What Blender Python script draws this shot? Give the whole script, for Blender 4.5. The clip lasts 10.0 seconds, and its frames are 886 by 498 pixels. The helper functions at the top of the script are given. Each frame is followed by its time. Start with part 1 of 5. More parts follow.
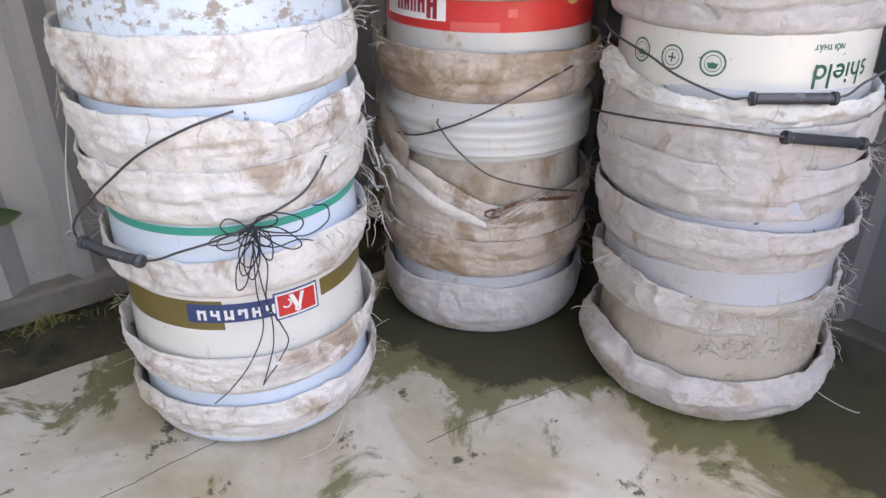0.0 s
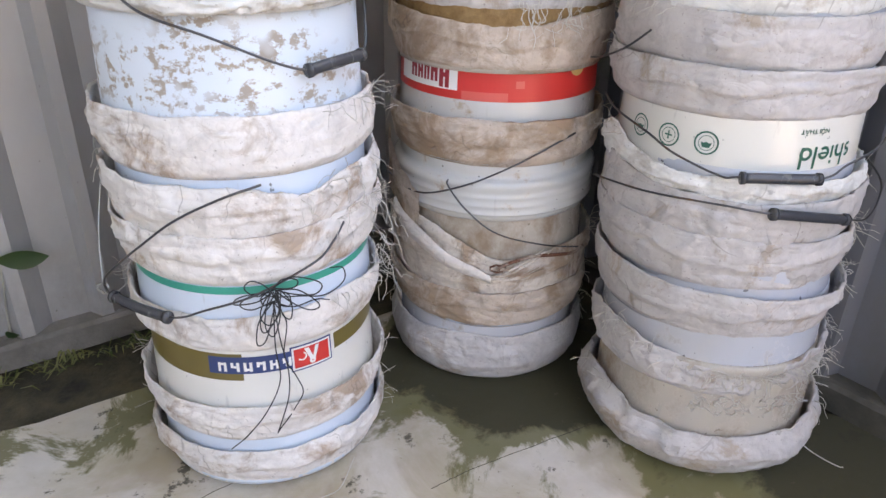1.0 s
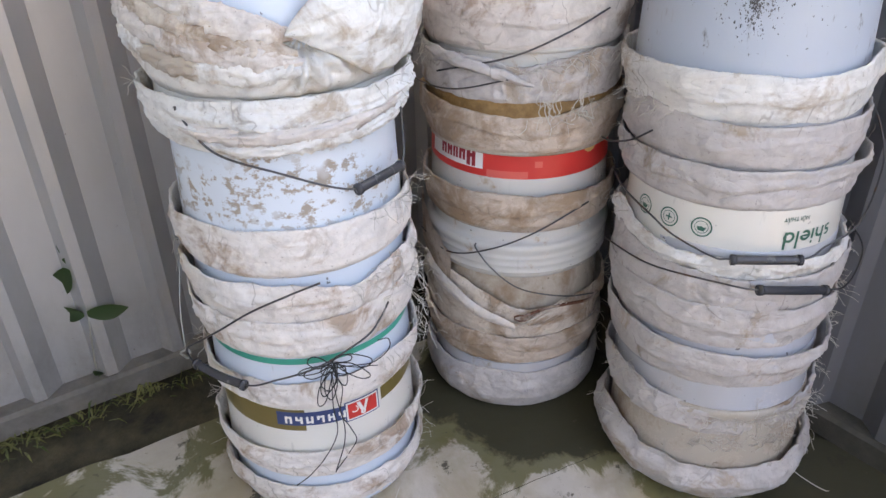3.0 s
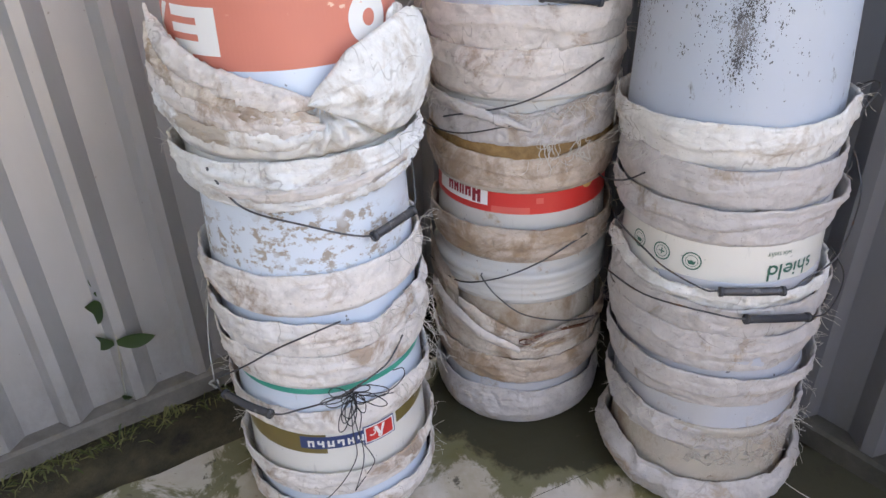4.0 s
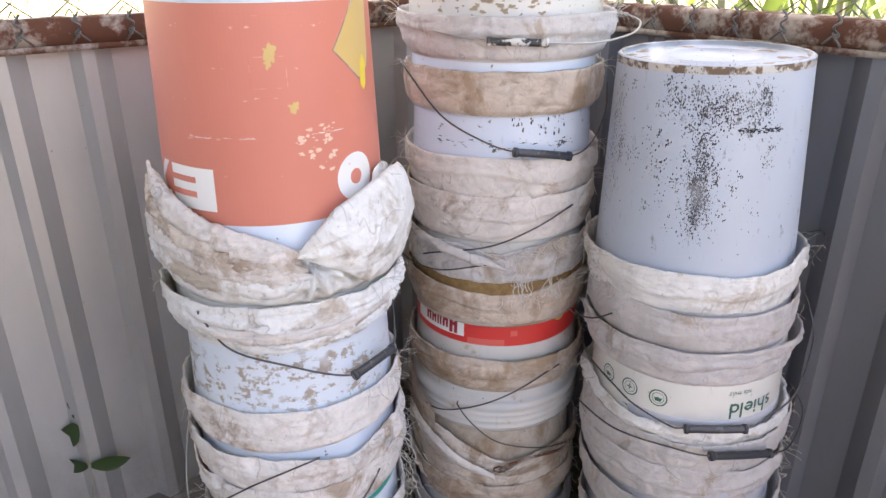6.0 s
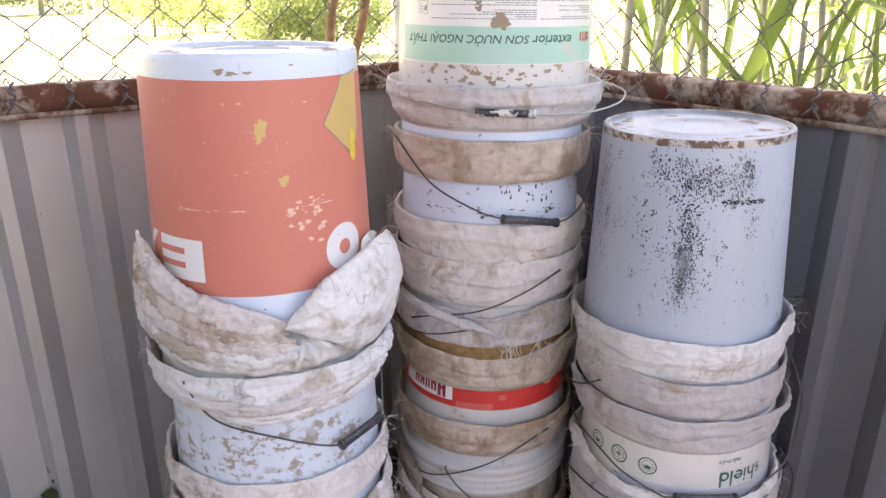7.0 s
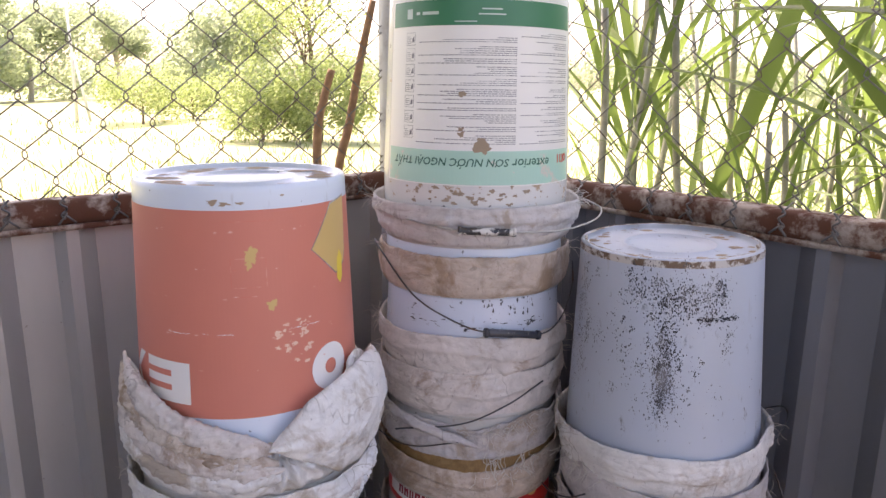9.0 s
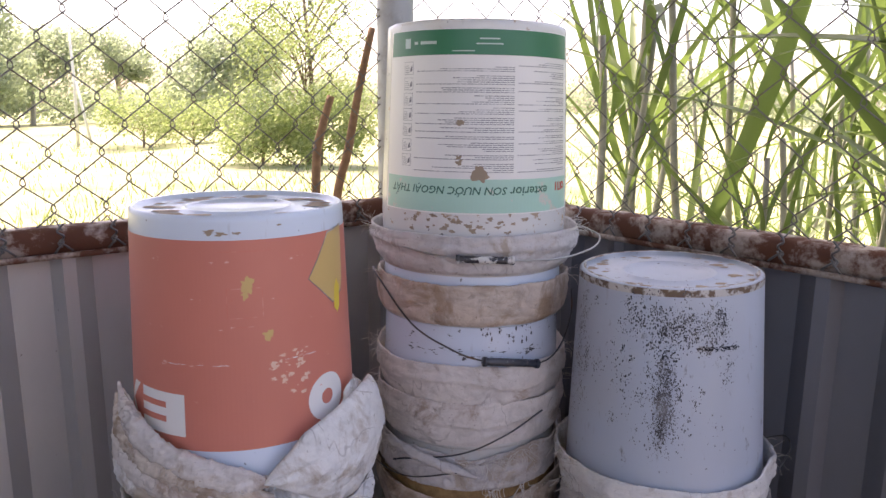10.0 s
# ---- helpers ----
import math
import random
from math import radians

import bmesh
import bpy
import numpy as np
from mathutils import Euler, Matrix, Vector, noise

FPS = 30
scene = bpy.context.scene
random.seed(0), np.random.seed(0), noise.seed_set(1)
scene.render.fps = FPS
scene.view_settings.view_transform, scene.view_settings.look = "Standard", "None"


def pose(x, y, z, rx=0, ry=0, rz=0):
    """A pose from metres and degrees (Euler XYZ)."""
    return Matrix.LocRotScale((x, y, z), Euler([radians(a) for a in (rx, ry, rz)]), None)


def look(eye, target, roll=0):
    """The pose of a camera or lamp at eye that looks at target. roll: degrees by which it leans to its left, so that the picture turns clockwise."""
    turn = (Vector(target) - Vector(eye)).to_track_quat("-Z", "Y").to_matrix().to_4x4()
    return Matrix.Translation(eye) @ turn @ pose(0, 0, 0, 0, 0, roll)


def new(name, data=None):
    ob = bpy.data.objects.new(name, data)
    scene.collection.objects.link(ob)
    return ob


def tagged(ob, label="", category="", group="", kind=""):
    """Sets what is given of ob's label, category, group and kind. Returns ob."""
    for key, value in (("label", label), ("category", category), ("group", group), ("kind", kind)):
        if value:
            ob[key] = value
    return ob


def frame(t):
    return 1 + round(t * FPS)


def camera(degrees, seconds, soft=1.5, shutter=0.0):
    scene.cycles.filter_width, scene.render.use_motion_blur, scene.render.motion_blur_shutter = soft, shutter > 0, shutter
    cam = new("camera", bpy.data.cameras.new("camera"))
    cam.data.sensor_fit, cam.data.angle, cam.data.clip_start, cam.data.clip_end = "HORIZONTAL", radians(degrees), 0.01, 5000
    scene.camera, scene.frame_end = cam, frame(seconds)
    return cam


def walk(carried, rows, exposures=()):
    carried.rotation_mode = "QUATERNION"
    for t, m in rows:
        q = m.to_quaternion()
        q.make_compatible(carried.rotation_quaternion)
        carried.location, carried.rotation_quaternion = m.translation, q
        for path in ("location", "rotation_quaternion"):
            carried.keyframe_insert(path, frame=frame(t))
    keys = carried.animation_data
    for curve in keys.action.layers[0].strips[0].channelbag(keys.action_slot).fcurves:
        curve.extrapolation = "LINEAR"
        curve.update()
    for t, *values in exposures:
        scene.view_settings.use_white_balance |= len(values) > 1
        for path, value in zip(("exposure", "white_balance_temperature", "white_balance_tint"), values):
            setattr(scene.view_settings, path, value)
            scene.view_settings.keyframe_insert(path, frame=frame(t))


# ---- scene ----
import functools

cam = camera(64.2, 10.0)
METRES, EYE, TILT, LEAN, TURN = 0.58, 0.642, -28.0, 0.0, 0.0
ROWS = [
    (0.0, 0.0, 0.0, 0.0, 0.0, 0.0, -0.0),
    (0.5, -0.0104, -0.0464, 0.0339, 0.47, 0.16, -1.36),
    (1.0, -0.0181, -0.0916, 0.0934, 0.01, 1.24, -1.22),
    (1.5, -0.0215, -0.1276, 0.1423, 0.77, 1.24, -0.98),
    (2.0, -0.011, -0.1772, 0.2027, 1.71, 0.25, -0.65),
    (2.5, -0.0183, -0.2525, 0.2847, 2.02, -1.45, -0.52),
    (4.0, -0.0388, -0.4548, 0.4598, 2.34, -2.3, 0.83),
    (4.5, -0.0408, -0.5063, 0.4988, 2.58, -0.92, 0.52),
    (5.0, -0.0481, -0.5375, 0.5283, 1.92, 1.51, 0.57),
    (5.5, -0.0449, -0.5452, 0.5519, 1.04, 3.3, 0.26),
    (7.0, -0.0371, -0.5622, 0.6397, -0.43, 8.37, -0.05),
    (7.5, -0.0367, -0.5779, 0.6603, -0.81, 10.1, -0.11),
    (8.0, -0.0371, -0.5926, 0.6813, -1.23, 11.63, 0.11),
    (8.5, -0.043, -0.6079, 0.7046, -1.7, 13.72, 0.15),
    (9.0, -0.041, -0.6219, 0.7134, -1.78, 15.01, 0.32),
    (9.5, -0.0405, -0.6278, 0.7277, -1.7, 17.08, 0.17),
    (10.0, -0.0369, -0.6187, 0.7294, -1.8, 16.84, 0.38),
]
walk(cam, [(t, pose(0, 0, EYE, TILT, LEAN, TURN) @ pose(METRES * x, METRES * y, METRES * z, 90 + pitch, roll, yaw)) for t, x, y, z, yaw, pitch, roll in ROWS],
     exposures=[(0.0, 3.78, 8300, 17), (2.5, 3.48, 8300, 17), (4.5, 3.36, 8200, 17), (5.5, 3.42, 8300, 19), (7.5, 3.02, 8200, 26), (9.0, 2.56, 7900, 29), (9.5, 2.36, 7800, 30), (10.0, 2.22, 7600, 30)])

# ---- light ----
world = bpy.data.worlds.new("world")
scene.world = world
world.use_nodes = True
wn = world.node_tree.nodes
sky = wn.new("ShaderNodeTexSky")
sky.sky_type, sky.sun_disc = "NISHITA", False
sky.sun_elevation, sky.sun_rotation = radians(66), radians(-20)
sky.air_density, sky.dust_density = 1.0, 3.0
world.node_tree.links.new(sky.outputs[0], wn["Background"].inputs[0])
wn["Background"].inputs[1].default_value = 0.13
sun = new("sun", bpy.data.lights.new("sun", "SUN"))
sun.data.energy, sun.data.angle, sun.data.color = 3.2, radians(0.6), (1.0, 0.95, 0.87)
sun.matrix_world = look((0, 0, 8), (0.95, -2.6, 8 - 6.2))


# ---- materials ----
class Mat:
    """A small builder for node materials."""

    def __init__(self, name, rough=0.6, metal=0.0, spec=0.5):
        self.m = bpy.data.materials.new(name)
        self.m.use_nodes = True
        self.t = self.m.node_tree
        self.b = self.t.nodes["Principled BSDF"]
        self.b.inputs["Roughness"].default_value = rough
        self.b.inputs["Metallic"].default_value = metal
        self.b.inputs["Specular IOR Level"].default_value = spec
        self.co = self.t.nodes.new("ShaderNodeTexCoord").outputs["Object"]
        self.rand = self.t.nodes.new("ShaderNodeObjectInfo").outputs["Random"]

    def link(self, a, b):
        self.t.links.new(a, b)

    def put(self, socket, value):
        if isinstance(value, bpy.types.NodeSocket):
            self.link(value, socket)
        elif isinstance(value, tuple) and len(value) == 3 and socket.type == "RGBA":
            socket.default_value = (*value, 1)
        else:
            socket.default_value = value

    def stretch(self, sx, sy, sz, shift=True):
        n = self.t.nodes.new("ShaderNodeMapping")
        self.link(self.co, n.inputs["Vector"])
        n.inputs["Scale"].default_value = (sx, sy, sz)
        if shift:
            k = self.calc("MULTIPLY", self.rand, 37.0)
            self.link(k, n.inputs["Location"])
        return n.outputs[0]

    def noise(self, scale, detail=5.0, rough=0.6, vec=None, dist=0.0):
        n = self.t.nodes.new("ShaderNodeTexNoise")
        n.inputs["Scale"].default_value, n.inputs["Detail"].default_value = scale, detail
        n.inputs["Roughness"].default_value, n.inputs["Distortion"].default_value = rough, dist
        self.link(vec if vec else self.stretch(1, 1, 1), n.inputs["Vector"])
        return n.outputs["Fac"]

    def ramp(self, fac, a, b):
        n = self.t.nodes.new("ShaderNodeMapRange")
        self.link(fac, n.inputs["Value"])
        n.inputs["From Min"].default_value, n.inputs["From Max"].default_value = a, b
        return n.outputs["Result"]

    def calc(self, op, a, b):
        n = self.t.nodes.new("ShaderNodeMath")
        n.operation = op
        self.put(n.inputs[0], a), self.put(n.inputs[1], b)
        return n.outputs[0]

    def mix(self, fac, a, b):
        n = self.t.nodes.new("ShaderNodeMix")
        n.data_type = "RGBA"
        self.put(n.inputs[0], fac), self.put(n.inputs[6], a), self.put(n.inputs[7], b)
        return n.outputs[2]

    def colour(self, c):
        self.put(self.b.inputs["Base Color"], c)
        return self

    def axis(self, i):
        n = self.t.nodes.new("ShaderNodeSeparateXYZ")
        self.link(self.co, n.inputs[0])
        return n.outputs[i]

    def bump(self, height, strength, distance=0.002):
        n = self.t.nodes.new("ShaderNodeBump")
        n.inputs["Strength"].default_value, n.inputs["Distance"].default_value = strength, distance
        self.link(height, n.inputs["Height"])
        self.link(n.outputs[0], self.b.inputs["Normal"])
        return self


def cloth(name, base, stain, amount):
    m = Mat(name, 0.62, spec=0.35)
    big = m.ramp(m.noise(11, 7, 0.68, None, 0.5), 0.59 - amount, 0.66 - amount * 0.6)
    fine = m.ramp(m.noise(60, 4, 0.7), 0.3, 0.75)
    drip = m.ramp(m.noise(14, 4, 0.6, m.stretch(1.6, 1.6, 0.35)), 0.5, 0.75)
    pale = tuple(min(1, c * 1.15) for c in base)
    c = m.mix(fine, base, pale)
    c = m.mix(m.calc("MULTIPLY", drip, 0.35), c, tuple(0.72 * v for v in base))
    c = m.mix(m.calc("MULTIPLY", big, 0.82), c, stain)
    grey = m.ramp(m.noise(24, 6, 0.7, None, 0.8), 0.5, 0.66)
    c = m.mix(m.calc("MULTIPLY", grey, 0.35), c, tuple(0.55 * v for v in base))
    specks = m.ramp(m.noise(190, 3, 0.6), 0.66, 0.70)
    c = m.mix(m.calc("MULTIPLY", specks, 0.40), c, (0.12, 0.09, 0.065))
    # sparse dark lines: the shade of folds drawn into the cloth colour
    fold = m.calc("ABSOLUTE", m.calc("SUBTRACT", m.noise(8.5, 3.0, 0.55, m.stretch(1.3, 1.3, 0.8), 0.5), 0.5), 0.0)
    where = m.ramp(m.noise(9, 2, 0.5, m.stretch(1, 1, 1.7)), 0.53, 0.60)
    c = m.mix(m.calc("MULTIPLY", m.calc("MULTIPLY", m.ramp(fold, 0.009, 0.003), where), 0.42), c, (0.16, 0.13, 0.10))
    weave = m.noise(420, 2, 0.5, m.stretch(1, 1, 0.45))
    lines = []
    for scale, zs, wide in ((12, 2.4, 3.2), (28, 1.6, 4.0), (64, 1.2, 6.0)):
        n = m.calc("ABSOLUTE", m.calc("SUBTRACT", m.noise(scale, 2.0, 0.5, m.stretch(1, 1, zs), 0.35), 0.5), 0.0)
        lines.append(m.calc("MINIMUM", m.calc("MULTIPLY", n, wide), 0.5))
    # bump creases tinted with the stain: grime and painted crease shade together
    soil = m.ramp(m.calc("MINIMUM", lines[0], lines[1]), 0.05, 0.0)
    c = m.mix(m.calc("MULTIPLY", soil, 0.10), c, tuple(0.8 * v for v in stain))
    height = m.calc("ADD", m.calc("MULTIPLY", lines[0], 1.5), m.calc("ADD", m.calc("MULTIPLY", lines[1], 0.6), m.calc("MULTIPLY", lines[2], 0.15)))
    m.colour(c).bump(m.calc("ADD", m.calc("MULTIPLY", weave, 0.10), height), 0.36, 0.006)
    return m.m


def plastic(name, base, stain, lo, hi, scale=22, stretchz=1.0, gloss=0.25, band=None, streak=0.15):
    m = Mat(name, gloss)
    n = m.noise(scale, 7, 0.68, m.stretch(1, 1, stretchz))
    spots = m.ramp(n, lo, hi)
    if band:
        z = m.axis(2)
        inside = m.calc("MULTIPLY", m.ramp(z, band[0], band[0] + band[2]), m.ramp(z, band[1] + band[2], band[1]))
        broad = m.ramp(m.noise(11, 3, 0.55), 0.40, 0.52)
        spots = m.calc("MULTIPLY", spots, m.calc("MULTIPLY", inside, broad))
    grime = m.ramp(m.noise(5, 5, 0.6, m.stretch(1, 1, 0.5)), 0.35, 0.8)
    c = m.mix(m.calc("MULTIPLY", grime, streak), base, (0.42, 0.36, 0.27))
    scratch = m.ramp(m.noise(70, 3, 0.6, m.stretch(1, 1, 0.2)), 0.66, 0.72)
    c = m.mix(m.calc("MULTIPLY", scratch, 0.25), c, (0.35, 0.34, 0.33))
    dots = m.ramp(m.noise(95, 2, 0.5), 0.72, 0.75)
    c = m.mix(m.calc("MULTIPLY", dots, 0.7), c, (0.08, 0.07, 0.06))
    c = m.mix(spots, c, stain)
    m.colour(c).bump(m.noise(30, 4, 0.6), 0.12, 0.002)
    m.put(m.b.inputs["Roughness"], m.calc("ADD", m.calc("MULTIPLY", spots, 0.4), gloss))
    return m.m


def paint(name, base, wear, lo=0.66, hi=0.70, rough=0.38, scale=26):
    """Printed label ink, with scuffs that show what is under it."""
    m = Mat(name, rough)
    fade = m.ramp(m.noise(6, 4, 0.6), 0.3, 0.8)
    c = m.mix(m.calc("MULTIPLY", fade, 0.22), base, tuple(min(1, v * 1.25 + 0.03) for v in base))
    c = m.mix(m.ramp(m.noise(scale, 6, 0.7), lo, hi), c, wear)
    m.colour(c).bump(m.noise(40, 3, 0.6), 0.06, 0.001)
    return m.m


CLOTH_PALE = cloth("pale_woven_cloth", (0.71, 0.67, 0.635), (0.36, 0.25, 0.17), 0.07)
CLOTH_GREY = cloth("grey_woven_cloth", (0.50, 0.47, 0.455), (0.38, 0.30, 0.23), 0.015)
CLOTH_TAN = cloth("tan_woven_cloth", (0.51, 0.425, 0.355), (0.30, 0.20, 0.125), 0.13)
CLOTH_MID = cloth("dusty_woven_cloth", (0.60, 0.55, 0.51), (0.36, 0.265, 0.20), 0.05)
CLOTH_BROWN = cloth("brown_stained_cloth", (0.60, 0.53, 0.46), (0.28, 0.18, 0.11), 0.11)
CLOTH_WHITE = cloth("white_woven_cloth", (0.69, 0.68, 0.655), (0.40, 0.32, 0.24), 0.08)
THREAD = Mat("thread", 0.7).colour((0.56, 0.53, 0.48)).m
BLUISH = plastic("bluish_white_plastic", (0.65, 0.735, 0.83), (0.30, 0.25, 0.2), 0.72, 0.76, streak=0.10)
MUDDY = plastic("mud_stained_plastic", (0.67, 0.745, 0.82), (0.37, 0.315, 0.265), 0.51, 0.56, 46, 1.3, gloss=0.34, band=(0.055, 0.16, 0.02))
CREAM = plastic("cream_plastic", (0.75, 0.735, 0.68), (0.4, 0.30, 0.2), 0.70, 0.75, streak=0.12)
LAVENDER = plastic("greyed_lavender_plastic", (0.50, 0.525, 0.58), (0.33, 0.29, 0.255), 0.56, 0.68, 18, 0.7, streak=0.5)
SOILED = plastic("soiled_beige_plastic", (0.50, 0.455, 0.395), (0.29, 0.21, 0.145), 0.44, 0.62, 12, 0.8, streak=0.4)
FLECKED = plastic("weathered_pale_plastic", (0.47, 0.53, 0.61), (0.20, 0.195, 0.20), 0.62, 0.74, 60, 0.4, gloss=0.48, streak=0.22)
GRIME = plastic("grimy_rim_plastic", (0.60, 0.58, 0.54), (0.17, 0.11, 0.07), 0.46, 0.54, 60)
SCUFFED = plastic("scuffed_plastic", (0.60, 0.67, 0.77), (0.06, 0.06, 0.07), 0.62, 0.66, 45, 1.0, streak=0.12)
CHIPPED = plastic("chipped_white_plastic", (0.70, 0.70, 0.68), (0.42, 0.31, 0.21), 0.60, 0.63, 30, 1.2)
GREYED = plastic("grey_white_plastic", (0.56, 0.56, 0.54), (0.36, 0.27, 0.18), 0.58, 0.70, 24, streak=0.4)
ORANGE = paint("orange_print", (0.62, 0.20, 0.14), (0.80, 0.55, 0.38), 0.70, 0.72, 0.5)
RED = paint("red_print", (0.62, 0.035, 0.03), (0.75, 0.25, 0.2), 0.74, 0.8)
GREEN = paint("green_print", (0.02, 0.17, 0.085), (0.55, 0.55, 0.5), 0.72, 0.74)
TEAL = paint("pale_teal_print", (0.36, 0.60, 0.50), (0.62, 0.57, 0.49), 0.60, 0.66)
AQUA = paint("green_stripe_print", (0.02, 0.33, 0.24), (0.5, 0.6, 0.58), 0.74, 0.78)
OLIVE = paint("olive_print", (0.17, 0.125, 0.035), (0.62, 0.58, 0.48), 0.69, 0.72)
NAVY = paint("navy_print", (0.03, 0.055, 0.16), (0.62, 0.6, 0.55), 0.68, 0.71)
WHITE_INK = paint("white_print", (0.76, 0.75, 0.72), (0.6, 0.5, 0.4), 0.72, 0.78)
DARK_INK = paint("dark_green_ink", (0.03, 0.13, 0.09), (0.5, 0.5, 0.45), 0.72, 0.75)
GREY_INK = paint("grey_ink", (0.20, 0.20, 0.21), (0.6, 0.6, 0.6), 0.54, 0.66)
YELLOW = paint("yellow_print", (0.75, 0.56, 0.06), (0.7, 0.5, 0.3), 0.66, 0.7)
YELLOW_PALE = paint("faded_yellow_print", (0.62, 0.42, 0.16), (0.6, 0.35, 0.2), 0.62, 0.68)
MUD = paint("dried_mud", (0.33, 0.25, 0.18), (0.5, 0.42, 0.33), 0.55, 0.7, 0.85)
PEEL = paint("peeled_print", (0.76, 0.52, 0.40), (0.68, 0.30, 0.20), 0.50, 0.62, 0.5, 60)
STRING = Mat("black_string", 0.6).colour((0.016, 0.017, 0.02)).m
GRIP = plastic("weathered_black_plastic", (0.030, 0.034, 0.046), (0.10, 0.095, 0.09), 0.6, 0.75, 60, streak=0.1)


def metal(name, base, rust, lo, hi, rough=0.45, metallic=0.7, scale=28):
    m = Mat(name, rough, metallic)
    r = m.ramp(m.noise(scale, 7, 0.7), lo, hi)
    m.colour(m.mix(r, base, rust)).bump(m.noise(80, 4, 0.7), 0.3, 0.002)
    m.put(m.b.inputs["Metallic"], m.calc("MULTIPLY", m.calc("SUBTRACT", 1.0, r), metallic))
    m.put(m.b.inputs["Roughness"], m.calc("ADD", m.calc("MULTIPLY", r, 0.4), rough))
    return m.m


WIRE = metal("handle_wire", (0.10, 0.10, 0.105), (0.16, 0.075, 0.03), 0.56, 0.7)
WIRE_PALE = metal("pale_wire", (0.42, 0.42, 0.40), (0.2, 0.11, 0.06), 0.62, 0.7)
RUSTY = metal("rusty_steel", (0.40, 0.33, 0.28), (0.12, 0.045, 0.024), 0.43, 0.53, 0.5, 0.2, 13)
MESH = metal("fence_wire", (0.16, 0.155, 0.15), (0.12, 0.06, 0.035), 0.5, 0.7, 0.5, 0.6)
POST = metal("galvanised_post", (0.40, 0.41, 0.43), (0.30, 0.28, 0.26), 0.5, 0.8, 0.5, 0.3)


def sheet(name, paint_a, paint_b):
    m = Mat(name, 0.42, 0.3)
    dirt = m.ramp(m.noise(3.5, 6, 0.65, m.stretch(1, 1, 0.35, False)), 0.4, 0.8)
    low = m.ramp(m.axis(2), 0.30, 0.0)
    c = m.mix(m.calc("MULTIPLY", dirt, 0.5), paint_a, paint_b)
    # mottled browner tone that strengthens towards the bottom of the sheet
    low_mottle = m.calc("MULTIPLY", low, m.ramp(m.noise(18, 6, 0.7, m.stretch(1, 1, 0.6, False)), 0.4, 0.7))
    c = m.mix(m.calc("MULTIPLY", low_mottle, 0.55), c, (0.17, 0.15, 0.11))
    rust = m.ramp(m.noise(120, 2, 0.5), 0.76, 0.78)
    c = m.mix(m.calc("MULTIPLY", rust, 0.5), c, (0.12, 0.09, 0.075))
    m.colour(c).bump(m.noise(6, 3, 0.5), 0.15, 0.006)
    return m.m


# patches of moss on the slab: x, y, reach, growth
MOSS = ((0.12, 0.83, 0.17, 0.17), (0.09, 1.0, 0.22, 0.45), (0.22, 0.98, 0.20, 0.3), (0.46, 0.66, 0.20, 0.16), (0.66, 0.76, 0.24, 0.3), (-0.62, 0.86, 0.10, 0.2), (-0.42, 0.94, 0.16, 0.3), (-0.08, 1.0, 0.14, 0.2), (0.30, 0.72, 0.07, 0.12), (0.54, 0.97, 0.18, 0.4), (0.72, 0.60, 0.34, 0.26), (0.42, 0.56, 0.22, 0.10), (-0.66, 0.70, 0.16, 0.15), (-0.50, 0.80, 0.10, 0.16), (-0.80, 0.60, 0.2, 0.12), (0.02, 0.93, 0.2, 0.3), (0.62, 0.86, 0.25, 0.4), (0.80, 0.72, 0.38, 0.5), (0.10, 1.0, 0.26, 0.35), (0.28, 0.90, 0.16, 0.3))


def concrete():
    m = Mat("stained_concrete", 0.55)
    flat = lambda s, d=6, r=0.62, dist=0.0: m.noise(s, d, r, m.stretch(1, 1, 1, False), dist)
    c = m.mix(m.ramp(flat(7), 0.3, 0.75), (0.51, 0.465, 0.415), (0.68, 0.635, 0.575))
    c = m.mix(m.calc("MULTIPLY", m.ramp(flat(4.5, 5, 0.6, 0.4), 0.50, 0.62), 0.65), c, (0.33, 0.245, 0.19))
    film = m.ramp(flat(4.3, 7, 0.68, 0.5), 0.42, 0.58)
    c = m.mix(m.calc("MULTIPLY", film, 0.5), c, (0.35, 0.30, 0.17))
    wide = m.calc("ADD", flat(6.5, 8, 0.66, 0.6), 0.0)
    for x, y, r, k in MOSS:
        d = m.t.nodes.new("ShaderNodeVectorMath")
        d.operation = "DISTANCE"
        m.link(m.co, d.inputs[0])
        d.inputs[1].default_value = (x, y, 0)
        wide = m.calc("ADD", wide, m.calc("MULTIPLY", m.ramp(d.outputs["Value"], r, 0.0), k))
    moss = m.ramp(wide, 0.57, 0.62)
    c = m.mix(m.calc("MULTIPLY", moss, 0.82), c, (0.115, 0.11, 0.032))
    deep = m.ramp(wide, 0.70, 0.80)
    c = m.mix(m.calc("MULTIPLY", deep, 0.85), c, (0.032, 0.029, 0.017))
    black = m.ramp(flat(12, 7, 0.72), 0.605, 0.64)
    c = m.mix(m.calc("MULTIPLY", black, 0.85), c, (0.05, 0.045, 0.03))
    pits = m.ramp(flat(60, 3, 0.6), 0.68, 0.72)
    c = m.mix(m.calc("MULTIPLY", pits, 0.6), c, (0.10, 0.08, 0.06))
    m.colour(c).bump(flat(40, 6, 0.7), 0.3, 0.004)
    m.put(m.b.inputs["Roughness"], m.calc("ADD", 0.66, m.calc("MULTIPLY", moss, 0.2)))
    m.b.inputs["Specular IOR Level"].default_value = 0.3
    return m.m


def plain(name, a, b, scale, rough=0.8, bump=0.4, dist=0.01):
    m = Mat(name, rough)
    n = m.noise(scale, 6, 0.65, m.stretch(1, 1, 1, False))
    return m.colour(m.mix(m.ramp(n, 0.3, 0.72), a, b)).bump(m.noise(scale * 5, 5, 0.7), bump, dist).m


